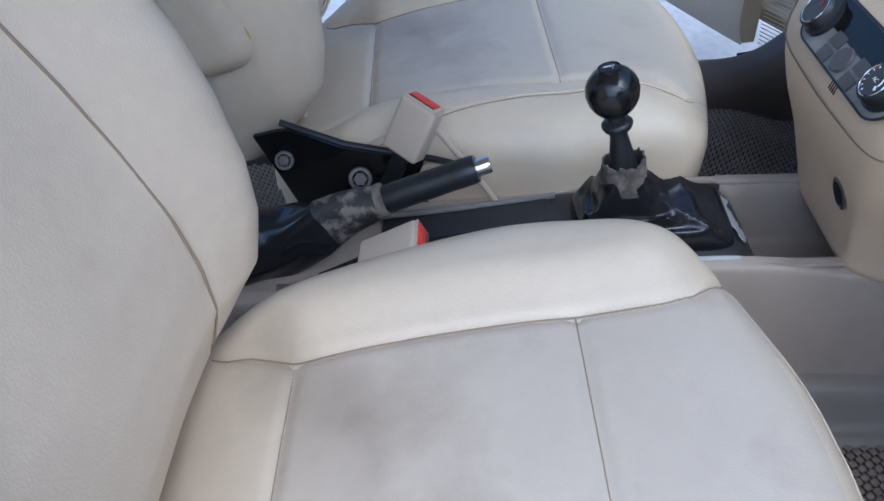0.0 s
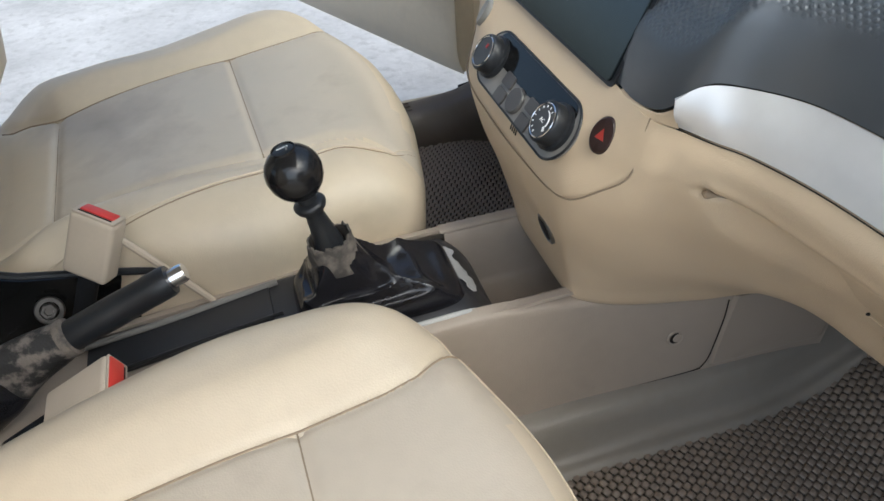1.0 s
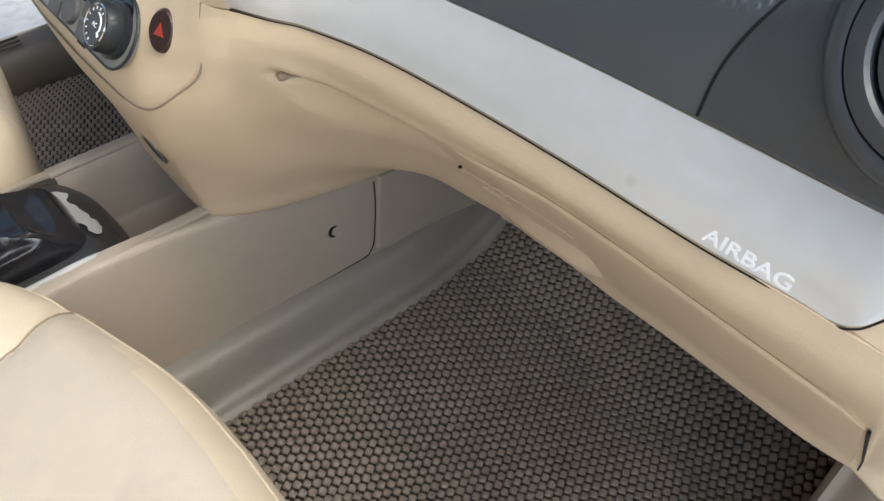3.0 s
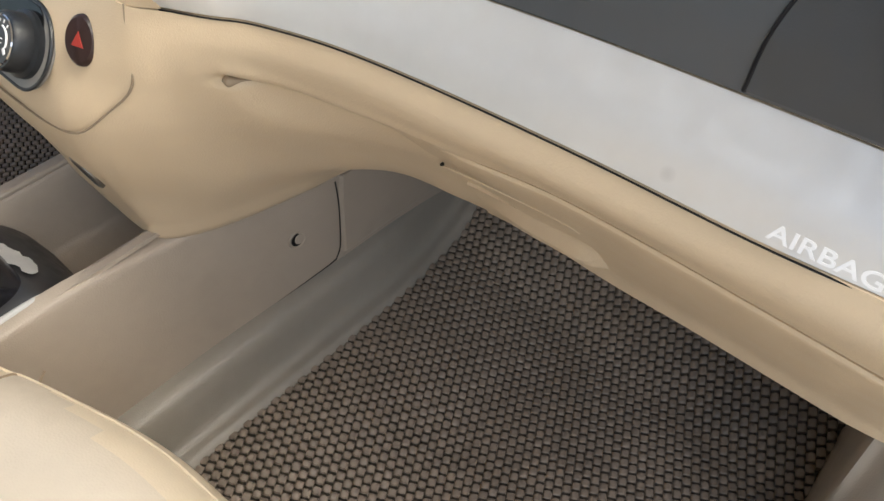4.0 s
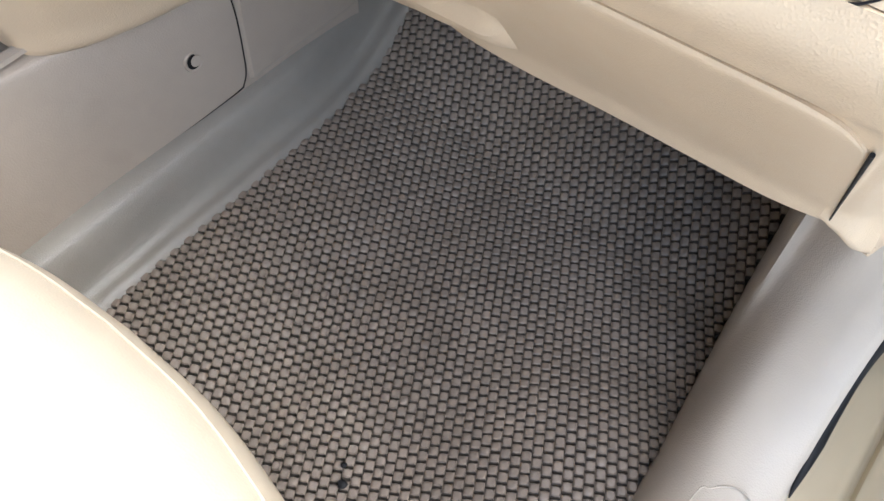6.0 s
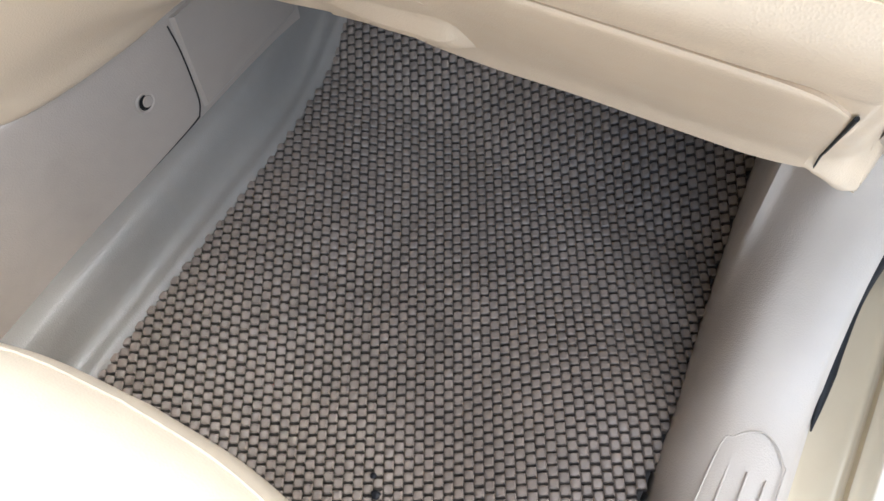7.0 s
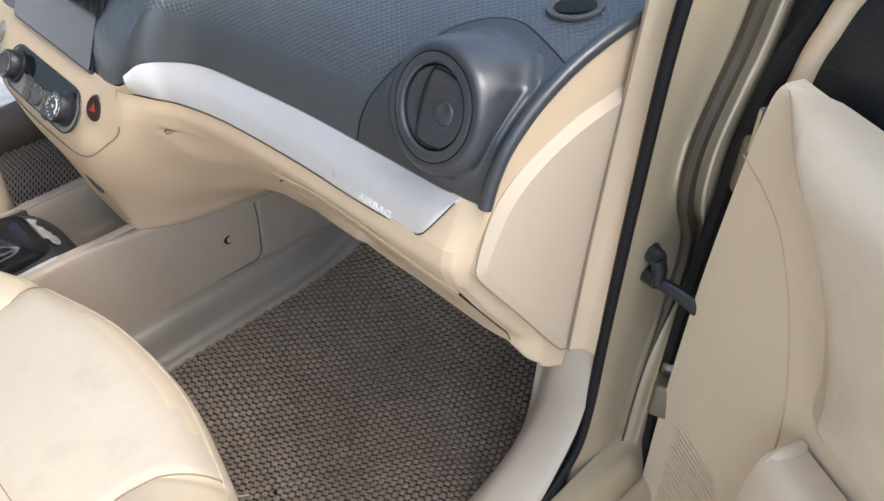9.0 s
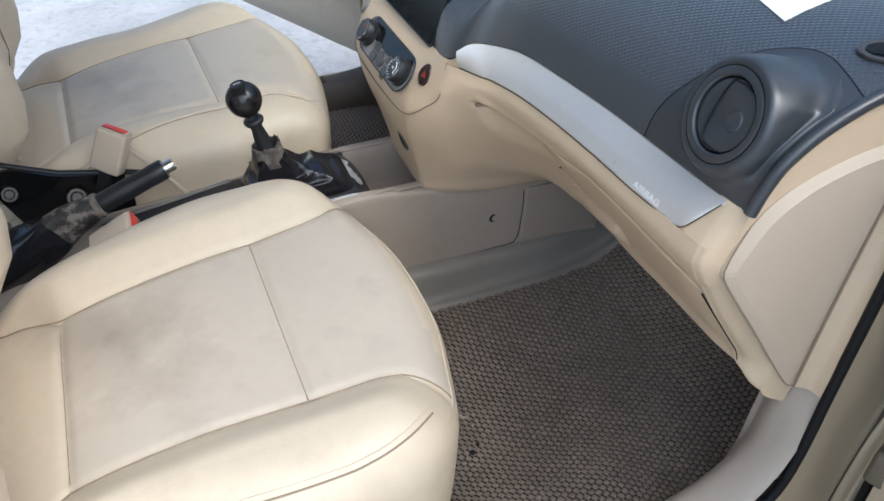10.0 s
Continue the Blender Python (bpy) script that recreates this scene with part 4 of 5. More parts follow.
end = part("end_panel", sheet(end_rows, 6, 5, 0.004), BEIGE, dash, "beige plastic end panel beside the door opening")
COVER = ((0.377, 0.473), (0.384, 0.494), (0.404, 0.533), (0.435, 0.560), (0.474, 0.578), (0.515, 0.588), (0.548, 0.590), (0.552, 0.550), (0.545, 0.430), (0.532, 0.300), (0.524, 0.274), (0.508, 0.278), (0.491, 0.292), (0.430, 0.385), (0.383, 0.456))
loop = catmull([(x, -0.2835 - 0.115 * (x - 0.377), z) for x, z in COVER] + [(COVER[0][0], -0.2835, COVER[0][1])], 6)[:-1]
bm = bmesh.new()
f = bm.faces.new([bm.verts.new(p) for p in loop])
bmesh.ops.recalc_face_normals(bm, faces=[f])
bmesh.ops.inset_region(bm, faces=[f], thickness=0.0095, depth=0.0, use_boundary=True, use_even_offset=True)
rim = [v for v in bm.verts if any(len(e.link_faces) == 1 for e in v.link_edges)]
for v in rim:
    v.co.y += 0.0030 + 0.0055 * soft((v.co.z - 0.45) / 0.08)
ext = bmesh.ops.extrude_edge_only(bm, edges=[e for e in bm.edges if len(e.link_faces) == 1])
bmesh.ops.translate(bm, vec=(0, 0.009, 0), verts=[v for v in ext["geom"] if isinstance(v, bmesh.types.BMVert)])
cover = part("end_cover", bm, COVERTAN, end, "removable tan fuse cover")
cover.data.polygons.foreach_set("use_smooth", [False] * len(cover.data.polygons))
part("cover_gap", tube([p + Vector((0, 0.0030 + 0.0055 * soft((p.z - 0.45) / 0.08), 0)) for p in loop], 0.0009, 6, True), SEAM, cover)

# centre stack controls
def stack_x(z):
    return interp(z, ((0.318, 0.260), (0.365, 0.245), (0.413, 0.241), (0.452, 0.258), (0.475, 0.276), (0.495, 0.291)))


CLIM = axes((stack_x(0.450) - 0.001, 0.334, 0.449), (0, -1, 0), (-0.78, 0, 0.60))
clim = part("climate_panel", plate(rounded(0.198, 0.055, 0.027, 10), CLIM, 0.0035, 0.001), GREYPANEL, dash, "grey heater control panel with two round knobs")
part("bezel", tube([CLIM @ Vector((x, y, 0.003)) for x, y in rounded(0.198, 0.055, 0.027, 10)], 0.0013, 6, True), BLACK, clim)
part("display", plate(rounded(0.172, 0.0265, 0.012, 8), CLIM @ pose(0.0, 0.0128, 0.003), 0.0012, 0.0004), GLOSS, clim, "glossy black clock display")


def knob(x, label):
    m = CLIM @ pose(x, 0.0, 0.003) @ Matrix.Scale(0.72, 4)
    k = part("control_knob", lathe(((0.0295, 0.0), (0.0295, 0.006), (0.026, 0.008), (0.0255, 0.021), (0.0235, 0.0235), (0.0195, 0.0238)), 48, m @ Matrix.Diagonal((1, 1, 1, 1))), BLACK, clim, label)
    part("knob_face", lathe(((0.0, 0.0232), (0.0195, 0.0236), (0.0205, 0.0225)), 40, m), KNOB_FACE, k, "grey knob face")
    part("knob_rim", lathe(((0.0198, 0.0236), (0.0207, 0.0246), (0.0217, 0.0236)), 40, m), CHROME, k, "thin chrome rim")
    return k, m


kr, mr = knob(0.072, "black rotary knob with chrome rim and AC mark")
kl, ml = knob(-0.072, "black rotary knob with chrome rim and red mark")
part("pointer", block(0.0035, 0.006, 0.001, 0.0003, 1, mr @ pose(0.012, -0.006, 0.0245, 0, 0, 40)), WHITE, kr)
for k in range(9):
    a = radians(60 + 25 * k)
    part("scale_mark", block(0.0012, 0.0028, 0.0006, 0.0, 1, mr @ pose(0.0165 * math.cos(a), 0.0165 * math.sin(a), 0.0240, 0, 0, 25 * k - 30)), WHITE, kr)
part("mark_arc", tube([mr @ Vector((0.0125 * math.cos(a), 0.0125 * math.sin(a), 0.0242)) for a in np.linspace(-0.2, 1.5, 12)], 0.0006, 6), WHITE, kr)
part("red_mark", block(0.005, 0.006, 0.0008, 0.0003, 1, ml @ pose(0.003, 0.009, 0.024)), DARKRED, kl)
ac = bpy.data.curves.new("ac_text", "FONT")
ac.body, ac.size, ac.extrude, ac.align_x, ac.align_y = "AC", 0.007, 0.0002, "CENTER", "CENTER"
tx = new("ac_text", ac)
me = bpy.data.meshes.new_from_object(tx)
me.materials.clear()
me.materials.append(WHITE)
bpy.data.objects.remove(tx)
acl = new("lettering", me)
acl.matrix_world = mr @ pose(0, 0, 0.0241)
acl.parent = kr

for k, (x, y, w, h) in enumerate(((-0.042, -0.004, 0.020, 0.013), (0.042, -0.004, 0.020, 0.013), (-0.042, -0.020, 0.020, 0.013), (0.042, -0.020, 0.020, 0.013))):
    part("button", plate(rounded(w, h, 0.002, 3), CLIM @ pose(x * 0.66, y, 0.0032), 0.002, 0.0005), BUTTON, clim)
part("button", lathe(((0.0125, 0.0), (0.0125, 0.003), (0.0115, 0.0042), (0.0, 0.0040)), 32, CLIM @ pose(0, -0.012, 0.003)), BUTTON, clim, "round grey push button")

HAZ = axes((0.2705, 0.2125, 0.4665), (0.25, -1, 0), (-0.80, -0.28, 0.53))
haz = part("hazard_button", lathe(((0.0, 0.0045), (0.0125, 0.004), (0.0145, 0.002), (0.015, -0.002)), 36, HAZ @ Matrix.Diagonal((0.80, 1.04, 1, 1))), MAROON, dash, "oval dark maroon hazard warning button")
part("warning_triangle", plate(((-0.0045, -0.0038), (0.0045, -0.0038), (0, 0.0052)), HAZ @ pose(0, 0, 0.0040), 0.0009, 0.0002), HAZARDRED, haz, "red triangle mark")
blank = lathe(((0.0, 0.0045), (0.0125, 0.004), (0.0145, 0.002), (0.015, -0.002)), 36, HAZ @ Matrix.Diagonal((0.80, 1.04, 1, 1)))
part("blank_cap", mirrored(blank), GREYPANEL, dash, "oval pale grey blank cap")

# shelf seam under the controls, running round the corner
seam_pts = [(0.2885, 0.179, 0.4955), (0.2835, 0.178, 0.48), (0.2755, 0.178, 0.449), (0.262, 0.196, 0.428), (0.2475, 0.2175, 0.410), (0.2425, 0.25, 0.402), (0.2405, 0.30, 0.400), (0.2400, 0.347, 0.399)]
shelf = [Vector(p) + Vector((-0.001, -0.0008, 0)) for p in catmull(seam_pts, 6)]
part("panel_joint", tube(shelf, 0.0008, 6), SEAM, dash)
part("panel_joint", mirrored(tube(shelf, 0.0010, 6)), SEAM, dash)
for k in range(4):
    part("mic_slot", block(0.002, 0.0012, 0.011, 0.0004, 1, pose(stack_x(0.418) - 0.0006, 0.335 - 0.004 * k, 0.4185, 0, 18, 0)), RUBBER, dash)

LIGHTER = axes((0.2585, 0.286, 0.328), (0, -1, 0), (-0.96, -0.02, -0.25))
lighter = part("power_socket", lathe(((0.0150, -0.001), (0.0150, 0.002), (0.0125, 0.003), (0.0115, 0.001), (0.0112, -0.016), (0.0, -0.018)), 40, LIGHTER @ Matrix.Diagonal((1, 1.15, 1, 1))), STEEL, dash, "round power socket with worn chrome ring")
part("socket_hole", lathe(((0.0, 0.0030), (0.0108, 0.0028)), 30, LIGHTER @ Matrix.Diagonal((1, 1.15, 1, 1))), RUBBER, lighter)

# tablet screen standing above the controls
SCREEN = axes((0.320, MID, 0.562), (0, -1, 0), (-0.86, 0, 0.42))
screen = thing("display_screen", "glossy black display screen above the heater controls", "screen")
part("housing", plate(rounded(0.228, 0.162, 0.008, 5), SCREEN @ pose(0, 0, -0.02), 0.02, 0.003), BLACK, screen, "black plastic housing")
part("glass", plate(rounded(0.214, 0.150, 0.005, 4), SCREEN @ pose(0, 0, 0.0), 0.0022, 0.0006), SCREENGLASS, screen, "glossy dark glass")


# ---- centre console ----
console = thing("centre_console", "taupe plastic centre console over the tunnel with an open cubby", "console")


def wall_y(x, f):
    """Console side at a length and a share of its height."""
    top = interp(x, ((0.28, 0.266), (0.36, 0.255), (0.44, 0.232), (0.60, 0.224)))
    low = interp(x, ((0.28, 0.256), (0.44, 0.251), (0.60, 0.246)))
    return low + (top - low) * f ** 1.3


def console_side():
    """Side wall of the console, passenger side."""
    xs = (-0.42, -0.25, -0.05, 0.10, 0.20, 0.28, 0.36, 0.44, 0.52, 0.60)
    top = (0.215, 0.220, 0.235, 0.252, 0.254, 0.242, 0.240, 0.240, 0.242, 0.245)
    rows = []
    for dy, f in ((0.014, 1.0), (0.004, 0.985), (0.0, 0.945), (0.0, 0.80), (0.0, 0.55), (0.0, 0.30), (0.0, 0.0)):
        rows.append([(x, wall_y(x, f) + dy, 0.085 + (h - 0.085) * f) for x, h in zip(xs, top)])
    return rows


for flip in (False, True):
    bm = sheet(console_side(), 5, 4, 0.004)
    part("side_wall", mirrored(bm) if flip else bm, TAUPE, console, "taupe plastic side wall")
    ramp = [[(x, y, z) for x in (-0.40, 0.0, 0.2, 0.4, 0.5, 0.58, 0.68)] for y, z in ((0.264, 0.101), (0.2545, 0.0985), (0.246, 0.0960), (0.238, 0.091), (0.2325, 0.080), (0.2290, 0.064), (0.2250, 0.050), (0.218, 0.043), (0.207, 0.040), (0.199, 0.028), (0.197, 0.012))]
    ramp = [[(x, y + 0.026 * soft((x - 0.48) / 0.22), z + 0.050 * soft((x - 0.54) / 0.22)) for x, y, z in r] for r in ramp]
    bm = sheet(ramp, 5, 5, 0.004)
    part("tunnel_trim", mirrored(bm) if flip else bm, TUNNEL, console, "grey-brown moulded tunnel edge trim")
    front = [[(x, wall_y(min(x, 0.6), f) - 0.0045 * e * g, 0.085 + 0.155 * f) for x, e in ((0.4475, 0.1), (0.4500, 0.8), (0.456, 1.0), (0.50, 1.0), (0.55, 1.0), (0.588, 1.0), (0.593, 0.1))] for f, g in ((0.90, 1.0), (0.70, 1.0), (0.45, 1.0), (0.20, 1.0), (0.145, 0.9), (0.125, 0.1))]
    bm = sheet(front, 4, 4, 0.005)
    pan = part("access_panel", mirrored(bm) if flip else bm, TAUPE, console, "taupe access panel")

part("panel_joint", tube(catmull([(x, wall_y(x, f) - 0.0008, 0.085 + 0.155 * f) for x, f in ((0.4435, 0.86), (0.4465, 0.65), (0.4465, 0.38), (0.4445, 0.20), (0.438, 0.105))], 6), 0.0007, 6), RUBBER, console)
part("panel_joint", tube(catmull([(x, wall_y(x, f) - 0.0010, 0.085 + 0.155 * f) for x, f in ((0.438, 0.105), (0.425, 0.095), (0.39, 0.09), (0.36, 0.09))], 6), lambda t: 0.0009 * (1 - 0.95 * t), 6), RUBBER, console)
CLIP = axes((0.397, wall_y(0.397, 0.52) - 0.0006, 0.166), (1, 0, 0), (0, -1, 0.06)) @ Matrix.Scale(1.2, 4)
clip = part("push_clip", lathe(((0.0, 0.0002), (0.0058, 0.0002), (0.0066, 0.0009), (0.0080, 0.0012), (0.0088, -0.0005)), 28, CLIP), TAUPE, console, "small round push clip hole")
part("clip_hole", lathe(((0.0, 0.0006), (0.0062, 0.0006)), 28, CLIP), RUBBER, clip)
part("clip_disc", lathe(((0.0, 0.0014), (0.0044, 0.0012), (0.0048, 0.0004)), 24, CLIP @ pose(0.0018, -0.0006, 0)), TAUPE, clip)

# cubby under the stack
cub = [[(x, y, z) for x in (0.19, 0.24, 0.30, 0.40)] for y, z in ((0.270, 0.252), (0.284, 0.246), (0.291, 0.19), (0.302, 0.173), (MID, 0.170), (0.392, 0.173), (0.403, 0.19), (0.410, 0.246), (0.424, 0.252))]
part("cubby_tray", sheet(cub, 4, 4, 0.004), TAUPE, console, "taupe open cubby tray")
part("tray_rim", block(0.21, 0.014, 0.006, 0.0025, 3, pose(0.29, 0.418, 0.2515)), TAUPE, console)

# black gear surround with chipped paint, and the black strip running back to the handbrake
surround = [[(x, y, z) for y in (0.278, 0.292, MID, 0.402, 0.416)] for x, z in ((-0.03, 0.240), (0.0, 0.246), (0.09, 0.250), (0.165, 0.252), (0.188, 0.246), (0.212, 0.215), (0.225, 0.176))]
surround = [[(x, y, z - (0.012 if y in (0.278, 0.416) else 0)) for x, y, z in r] for r in surround]
sur = part("gear_surround", sheet(surround, 5, 5, 0.004), SCUFF, console, "dark gear surround")
chip = catmull([(0.176, 0.388, 0), (0.188, 0.380, 0), (0.186, 0.365, 0), (0.194, 0.352, 0), (0.198, 0.335, 0), (0.196, 0.318, 0), (0.189, 0.310, 0), (0.186, 0.325, 0), (0.180, 0.335, 0), (0.178, 0.350, 0), (0.172, 0.362, 0), (0.174, 0.376, 0)], 4)
bm = bmesh.new()


def surround_z(x):
    return interp(x, ((0.0, 0.2505), (0.09, 0.2545), (0.165, 0.2565), (0.188, 0.2515), (0.212, 0.2215)))


bm.faces.new([bm.verts.new((p.x + 0.0035 * noise.noise(p * 200), p.y, surround_z(p.x) + 0.001)) for p in chip])
bmesh.ops.triangulate(bm, faces=bm.faces)
solid(bm, 0.0006)
part("bare_paint", bm, CHIPPED, sur, "patch of chipped silver paint")
part("surround_edge", tube(catmull([(0.02, 0.281, 0.2465), (0.10, 0.279, 0.2505), (0.17, 0.279, 0.2525), (0.196, 0.283, 0.243)], 6), 0.0035, 8), CHIPPED, sur, "worn silver edge")

strip = [[(x, y, z) for y in (0.285, 0.300, MID, 0.394, 0.409)] for x, z in ((-0.36, 0.205), (-0.25, 0.215), (-0.12, 0.228), (-0.02, 0.240))]
part("rear_cover", sheet(strip, 4, 4, 0.004), TAUPE, console, "pale plastic cover behind the gear lever")
part("black_strip", sheet([[(x, y, z) for y in (0.345, 0.358, 0.385, 0.398)] for x, z in ((-0.20, 0.2245), (-0.10, 0.2370), (-0.01, 0.2500))], 4, 4, 0.004), TRAY, console, "glossy black plastic strip")
part("strip_edge", tube([(-0.215, 0.392, 0.2275), (-0.10, 0.394, 0.2385), (0.0, 0.396, 0.2515)], 0.0035, 8), GREYPANEL, console)
part("strip_edge", tube([(-0.20, 0.343, 0.2275), (-0.10, 0.345, 0.2395), (0.0, 0.345, 0.2525)], 0.0022, 8), BLACK, console)


# ---- gear lever ----
gear = thing("gear_lever", "black ball-topped gear lever with a creased, frayed leather boot", "gear lever", (0.085, 0.342, 0.252))
inv = Matrix.Translation((-0.085, -0.342, -0.252))


def gear_part(name, bm, mat, label="", parent=None):
    bmesh.ops.transform(bm, matrix=inv, verts=bm.verts)
    return part(name, bm, mat, parent or gear, label)


KNOB = axes((0.0385, 0.324, 0.424), (1, 0, 0), (-0.22, 0.02, 1))
ball = gear_part("knob", lathe([(0.0255 * math.sin(radians(a)), -0.0255 * math.cos(radians(a)) * (0.97 if a > 90 else 1.06)) for a in (0, 18, 27, 40, 55, 70, 90, 105, 120, 135, 147, 155)] + [(0.0106, 0.0245), (0.0100, 0.0230), (0.0, 0.0228)], 48, KNOB), BALL, "glossy black ball knob")
gear_part("knob_cap", lathe(((0.0, 0.0240), (0.0085, 0.0236), (0.0098, 0.0228)), 32, KNOB), BLACK, "black inset cap", ball)
gear_part("cap_mark", block(0.010, 0.0016, 0.0006, 0.0002, 1, KNOB @ pose(0.0, 0.002, 0.0243)), WHITE, "", ball)
gear_part("cap_mark", block(0.0016, 0.008, 0.0006, 0.0002, 1, KNOB @ pose(0.003, 0.0, 0.0243)), GREYPANEL, "", ball)
gear_part("shaft", lathe(((0.0, -0.10), (0.0135, -0.10), (0.0140, -0.085), (0.0105, -0.062), (0.0085, -0.048), (0.0095, -0.045), (0.0085, -0.040), (0.0098, -0.020)), 32, KNOB), BLACK, "black tapering shaft")
gear_part("collar", lathe(((0.0088, -0.041), (0.0135, -0.0405), (0.0150, -0.037), (0.0150, -0.035), (0.0130, -0.0325), (0.0088, -0.031)), 36, KNOB), BLACK, "black flanged collar")


def boot_mesh():
    """Creased leather gaiter: broad hanging folds from the shaft to its rectangular frame."""
    rings = []
    n, levels = 160, 36
    top, base = Vector((0.060, 0.328, 0.334)), Vector((0.098, 0.344, 0.253))
    for k in range(levels + 1):
        f = k / levels
        ring = []
        for j in range(n):
            a = 2 * math.pi * j / n
            c, s = math.cos(a), math.sin(a)
            e = 0.36
            bx, by = 0.084 * math.copysign(abs(c) ** e, c), 0.052 * math.copysign(abs(s) ** e, s)
            ux, uy = 0.0215 * c, 0.0205 * s
            g = f ** 1.1
            mid = top.lerp(base, g)
            x, y = mid.x + ux + (bx - ux) * g, mid.y + uy + (by - uy) * g
            z = interp(f, ((0, 0.334), (0.15, 0.313), (0.35, 0.293), (0.6, 0.283), (0.85, 0.274), (0.94, 0.266), (1, 0.252)))
            env = math.sin(math.pi * min(1.0, 0.03 + f * 0.97)) ** 0.9
            turn = a + 0.7 * f + 0.5 * noise.noise((c * 0.9, s * 0.9, 4))
            ridge = 0.62 - abs(math.sin(2.0 * turn + 0.5 + 1.2 * f))
            cross = 0.62 - abs(math.sin(2.1 * f * math.pi + 1.9 * math.sin(turn + 0.6) + 1.0))
            w = 0.0100 * ridge + 0.0070 * cross * soft(f * 2) + 0.004 * noise.noise((c * 1.4, s * 1.4, f * 2.2))
            ring.append(Vector((x + c * w * env * 0.6, y + s * w * env * 0.6, z + w * env)))
        rings.append(ring)
    return lattice(rings, True)


gear_part("boot", boot_mesh(), BOOT, "black creased leather boot")


def collar_mesh():
    """Frayed sleeve where the boot's edge has worn through."""
    rings = []
    n = 64
    for k in range(9):
        f = k / 8
        ring = []
        for j in range(n):
            a = 2 * math.pi * j / n
            tear = 0.006 * noise.noise((math.cos(a) * 3, math.sin(a) * 3, 2)) + 0.0045 * noise.noise((math.cos(a) * 11, math.sin(a) * 11, 7)) + 0.004 * math.cos(a)
            r = 0.0195 + 0.0040 * f + 0.002 * noise.noise((math.cos(a) * 4, math.sin(a) * 4, f * 2))
            z = 0.346 + tear - f * (0.034 + tear)
            ring.append((0.057 + 0.005 * f + r * 1.08 * math.cos(a), 0.326 + 0.003 * f + r * math.sin(a), z))
        rings.append(ring)
    bm = lattice(rings, True)
    solid(bm, 0.0016)
    return bm


gear_part("frayed_collar", collar_mesh(), FRAY, "frayed grey worn leather edge")


# ---- handbrake ----
hb = thing("handbrake", "black handbrake lever with a chrome button and worn leather boot", "handbrake", (-0.30, 0.335, 0.21))
hinv = Matrix.Translation((0.30, -0.335, -0.21))


def hb_part(name, bm, mat, label="", parent=None):
    bmesh.ops.transform(bm, matrix=hinv, verts=bm.verts)
    return part(name, bm, mat, parent or hb, label)


tip, ring0 = Vector((-0.080, 0.333, 0.338)), Vector((-0.190, 0.328, 0.300))
way = (tip - ring0).normalized()
GRIP = axes(ring0, (0, 1, 0), way)
L = (tip - ring0).length
hb_part("grip", lathe(((0.0, -0.03), (0.0135, -0.03), (0.0140, 0.0), (0.0150, 0.01), (0.0152, L * 0.45), (0.0146, L * 0.72), (0.0150, L * 0.74), (0.0150, L - 0.013), (0.0140, L - 0.009), (0.0, L - 0.009)), 40, GRIP), BLACK, "ribbed black grip")
hb_part("release_button", lathe(((0.0090, L - 0.012), (0.0090, L + 0.003), (0.0080, L + 0.006), (0.0, L + 0.0065)), 32, GRIP), CHROME, "chrome release button")
hb_part("grip_ring", lathe(((0.0150, -0.003), (0.0185, -0.0025), (0.0192, 0.001), (0.0185, 0.0045), (0.0150, 0.006)), 40, GRIP), FRAY, "worn grey leather ring")
sleeve = []
path = catmull([tuple(ring0), (-0.225, 0.327, 0.283), (-0.262, 0.328, 0.258), (-0.31, 0.332, 0.232), (-0.38, 0.336, 0.212)], 8)
for i, p in enumerate(path):
    f = i / (len(path) - 1)
    d = (path[min(i + 1, len(path) - 1)] - path[max(i - 1, 0)]).normalized()
    side = Vector((0, 1, 0))
    up = side.cross(d).normalized() * -1
    row = []
    for k in range(56):
        a = 2 * math.pi * k / 56
        rw = 0.0175 + 0.022 * f ** 1.4
        rh = 0.0180 + 0.014 * f
        crease = 1 + (0.10 * math.sin(4 * a + 9 * f) + 0.09 * noise.noise((math.cos(a) * 2, math.sin(a) * 2, f * 6))) * min(1, 3 * f)
        drop = -0.035 * f * max(0, -math.sin(a))
        row.append(p + side * (rw * math.cos(a) * crease) + up * (rh * math.sin(a) * crease + drop))
    sleeve.append(row)
cut = 12
hb_part("worn_sleeve", lattice(sleeve[:cut + 1], True), WORN, "scuffed grey and black leather sleeve")
hb_part("boot", lattice(sleeve[cut:], True), BOOT, "black leather boot")


# ---- seat belt buckles ----
def buckle(label, m, slot):
    b = thing("seat_belt_buckle", label, "seat belt buckle", group="seat belt buckles")
    body = part("shell", block(0.046, 0.026, 0.066, 0.005, 4), BUCKLE, b, "pale beige plastic shell")
    part("slot_frame", block(0.043, 0.022, 0.003, 0.001, 2, pose(0, 0, 0.0335)), BUCKLE, body)
    part("release_button", block(0.034 if slot else 0.038, 0.0135 if slot else 0.016, 0.005, 0.0012, 2, pose(0.0, 0.0015 if slot else 0.002, 0.0338)), RED, body, "red release button")
    part("latch_slot", block(0.034, 0.0018, 0.004, 0.0004, 1, pose(0, -0.0072, 0.0338)), RUBBER, body)
    part("body_joint", tube(catmull([(-0.0232, 0.0, 0.03), (-0.0234, 0.0, 0.0), (-0.0232, 0.0, -0.03)], 4), 0.0006, 6), SEAM, body)
    part("stalk", block(0.020, 0.010, 0.06, 0.003, 2, pose(0, 0, -0.058)), RUBBER, b, "black stalk")
    b.matrix_world = m
    return b


buckle("upright beige seat belt buckle with red button beside the driver seat", axes((-0.158, 0.412, 0.336), (0.80, -0.50, -0.28), (0.42, 0.10, 0.90)), True)
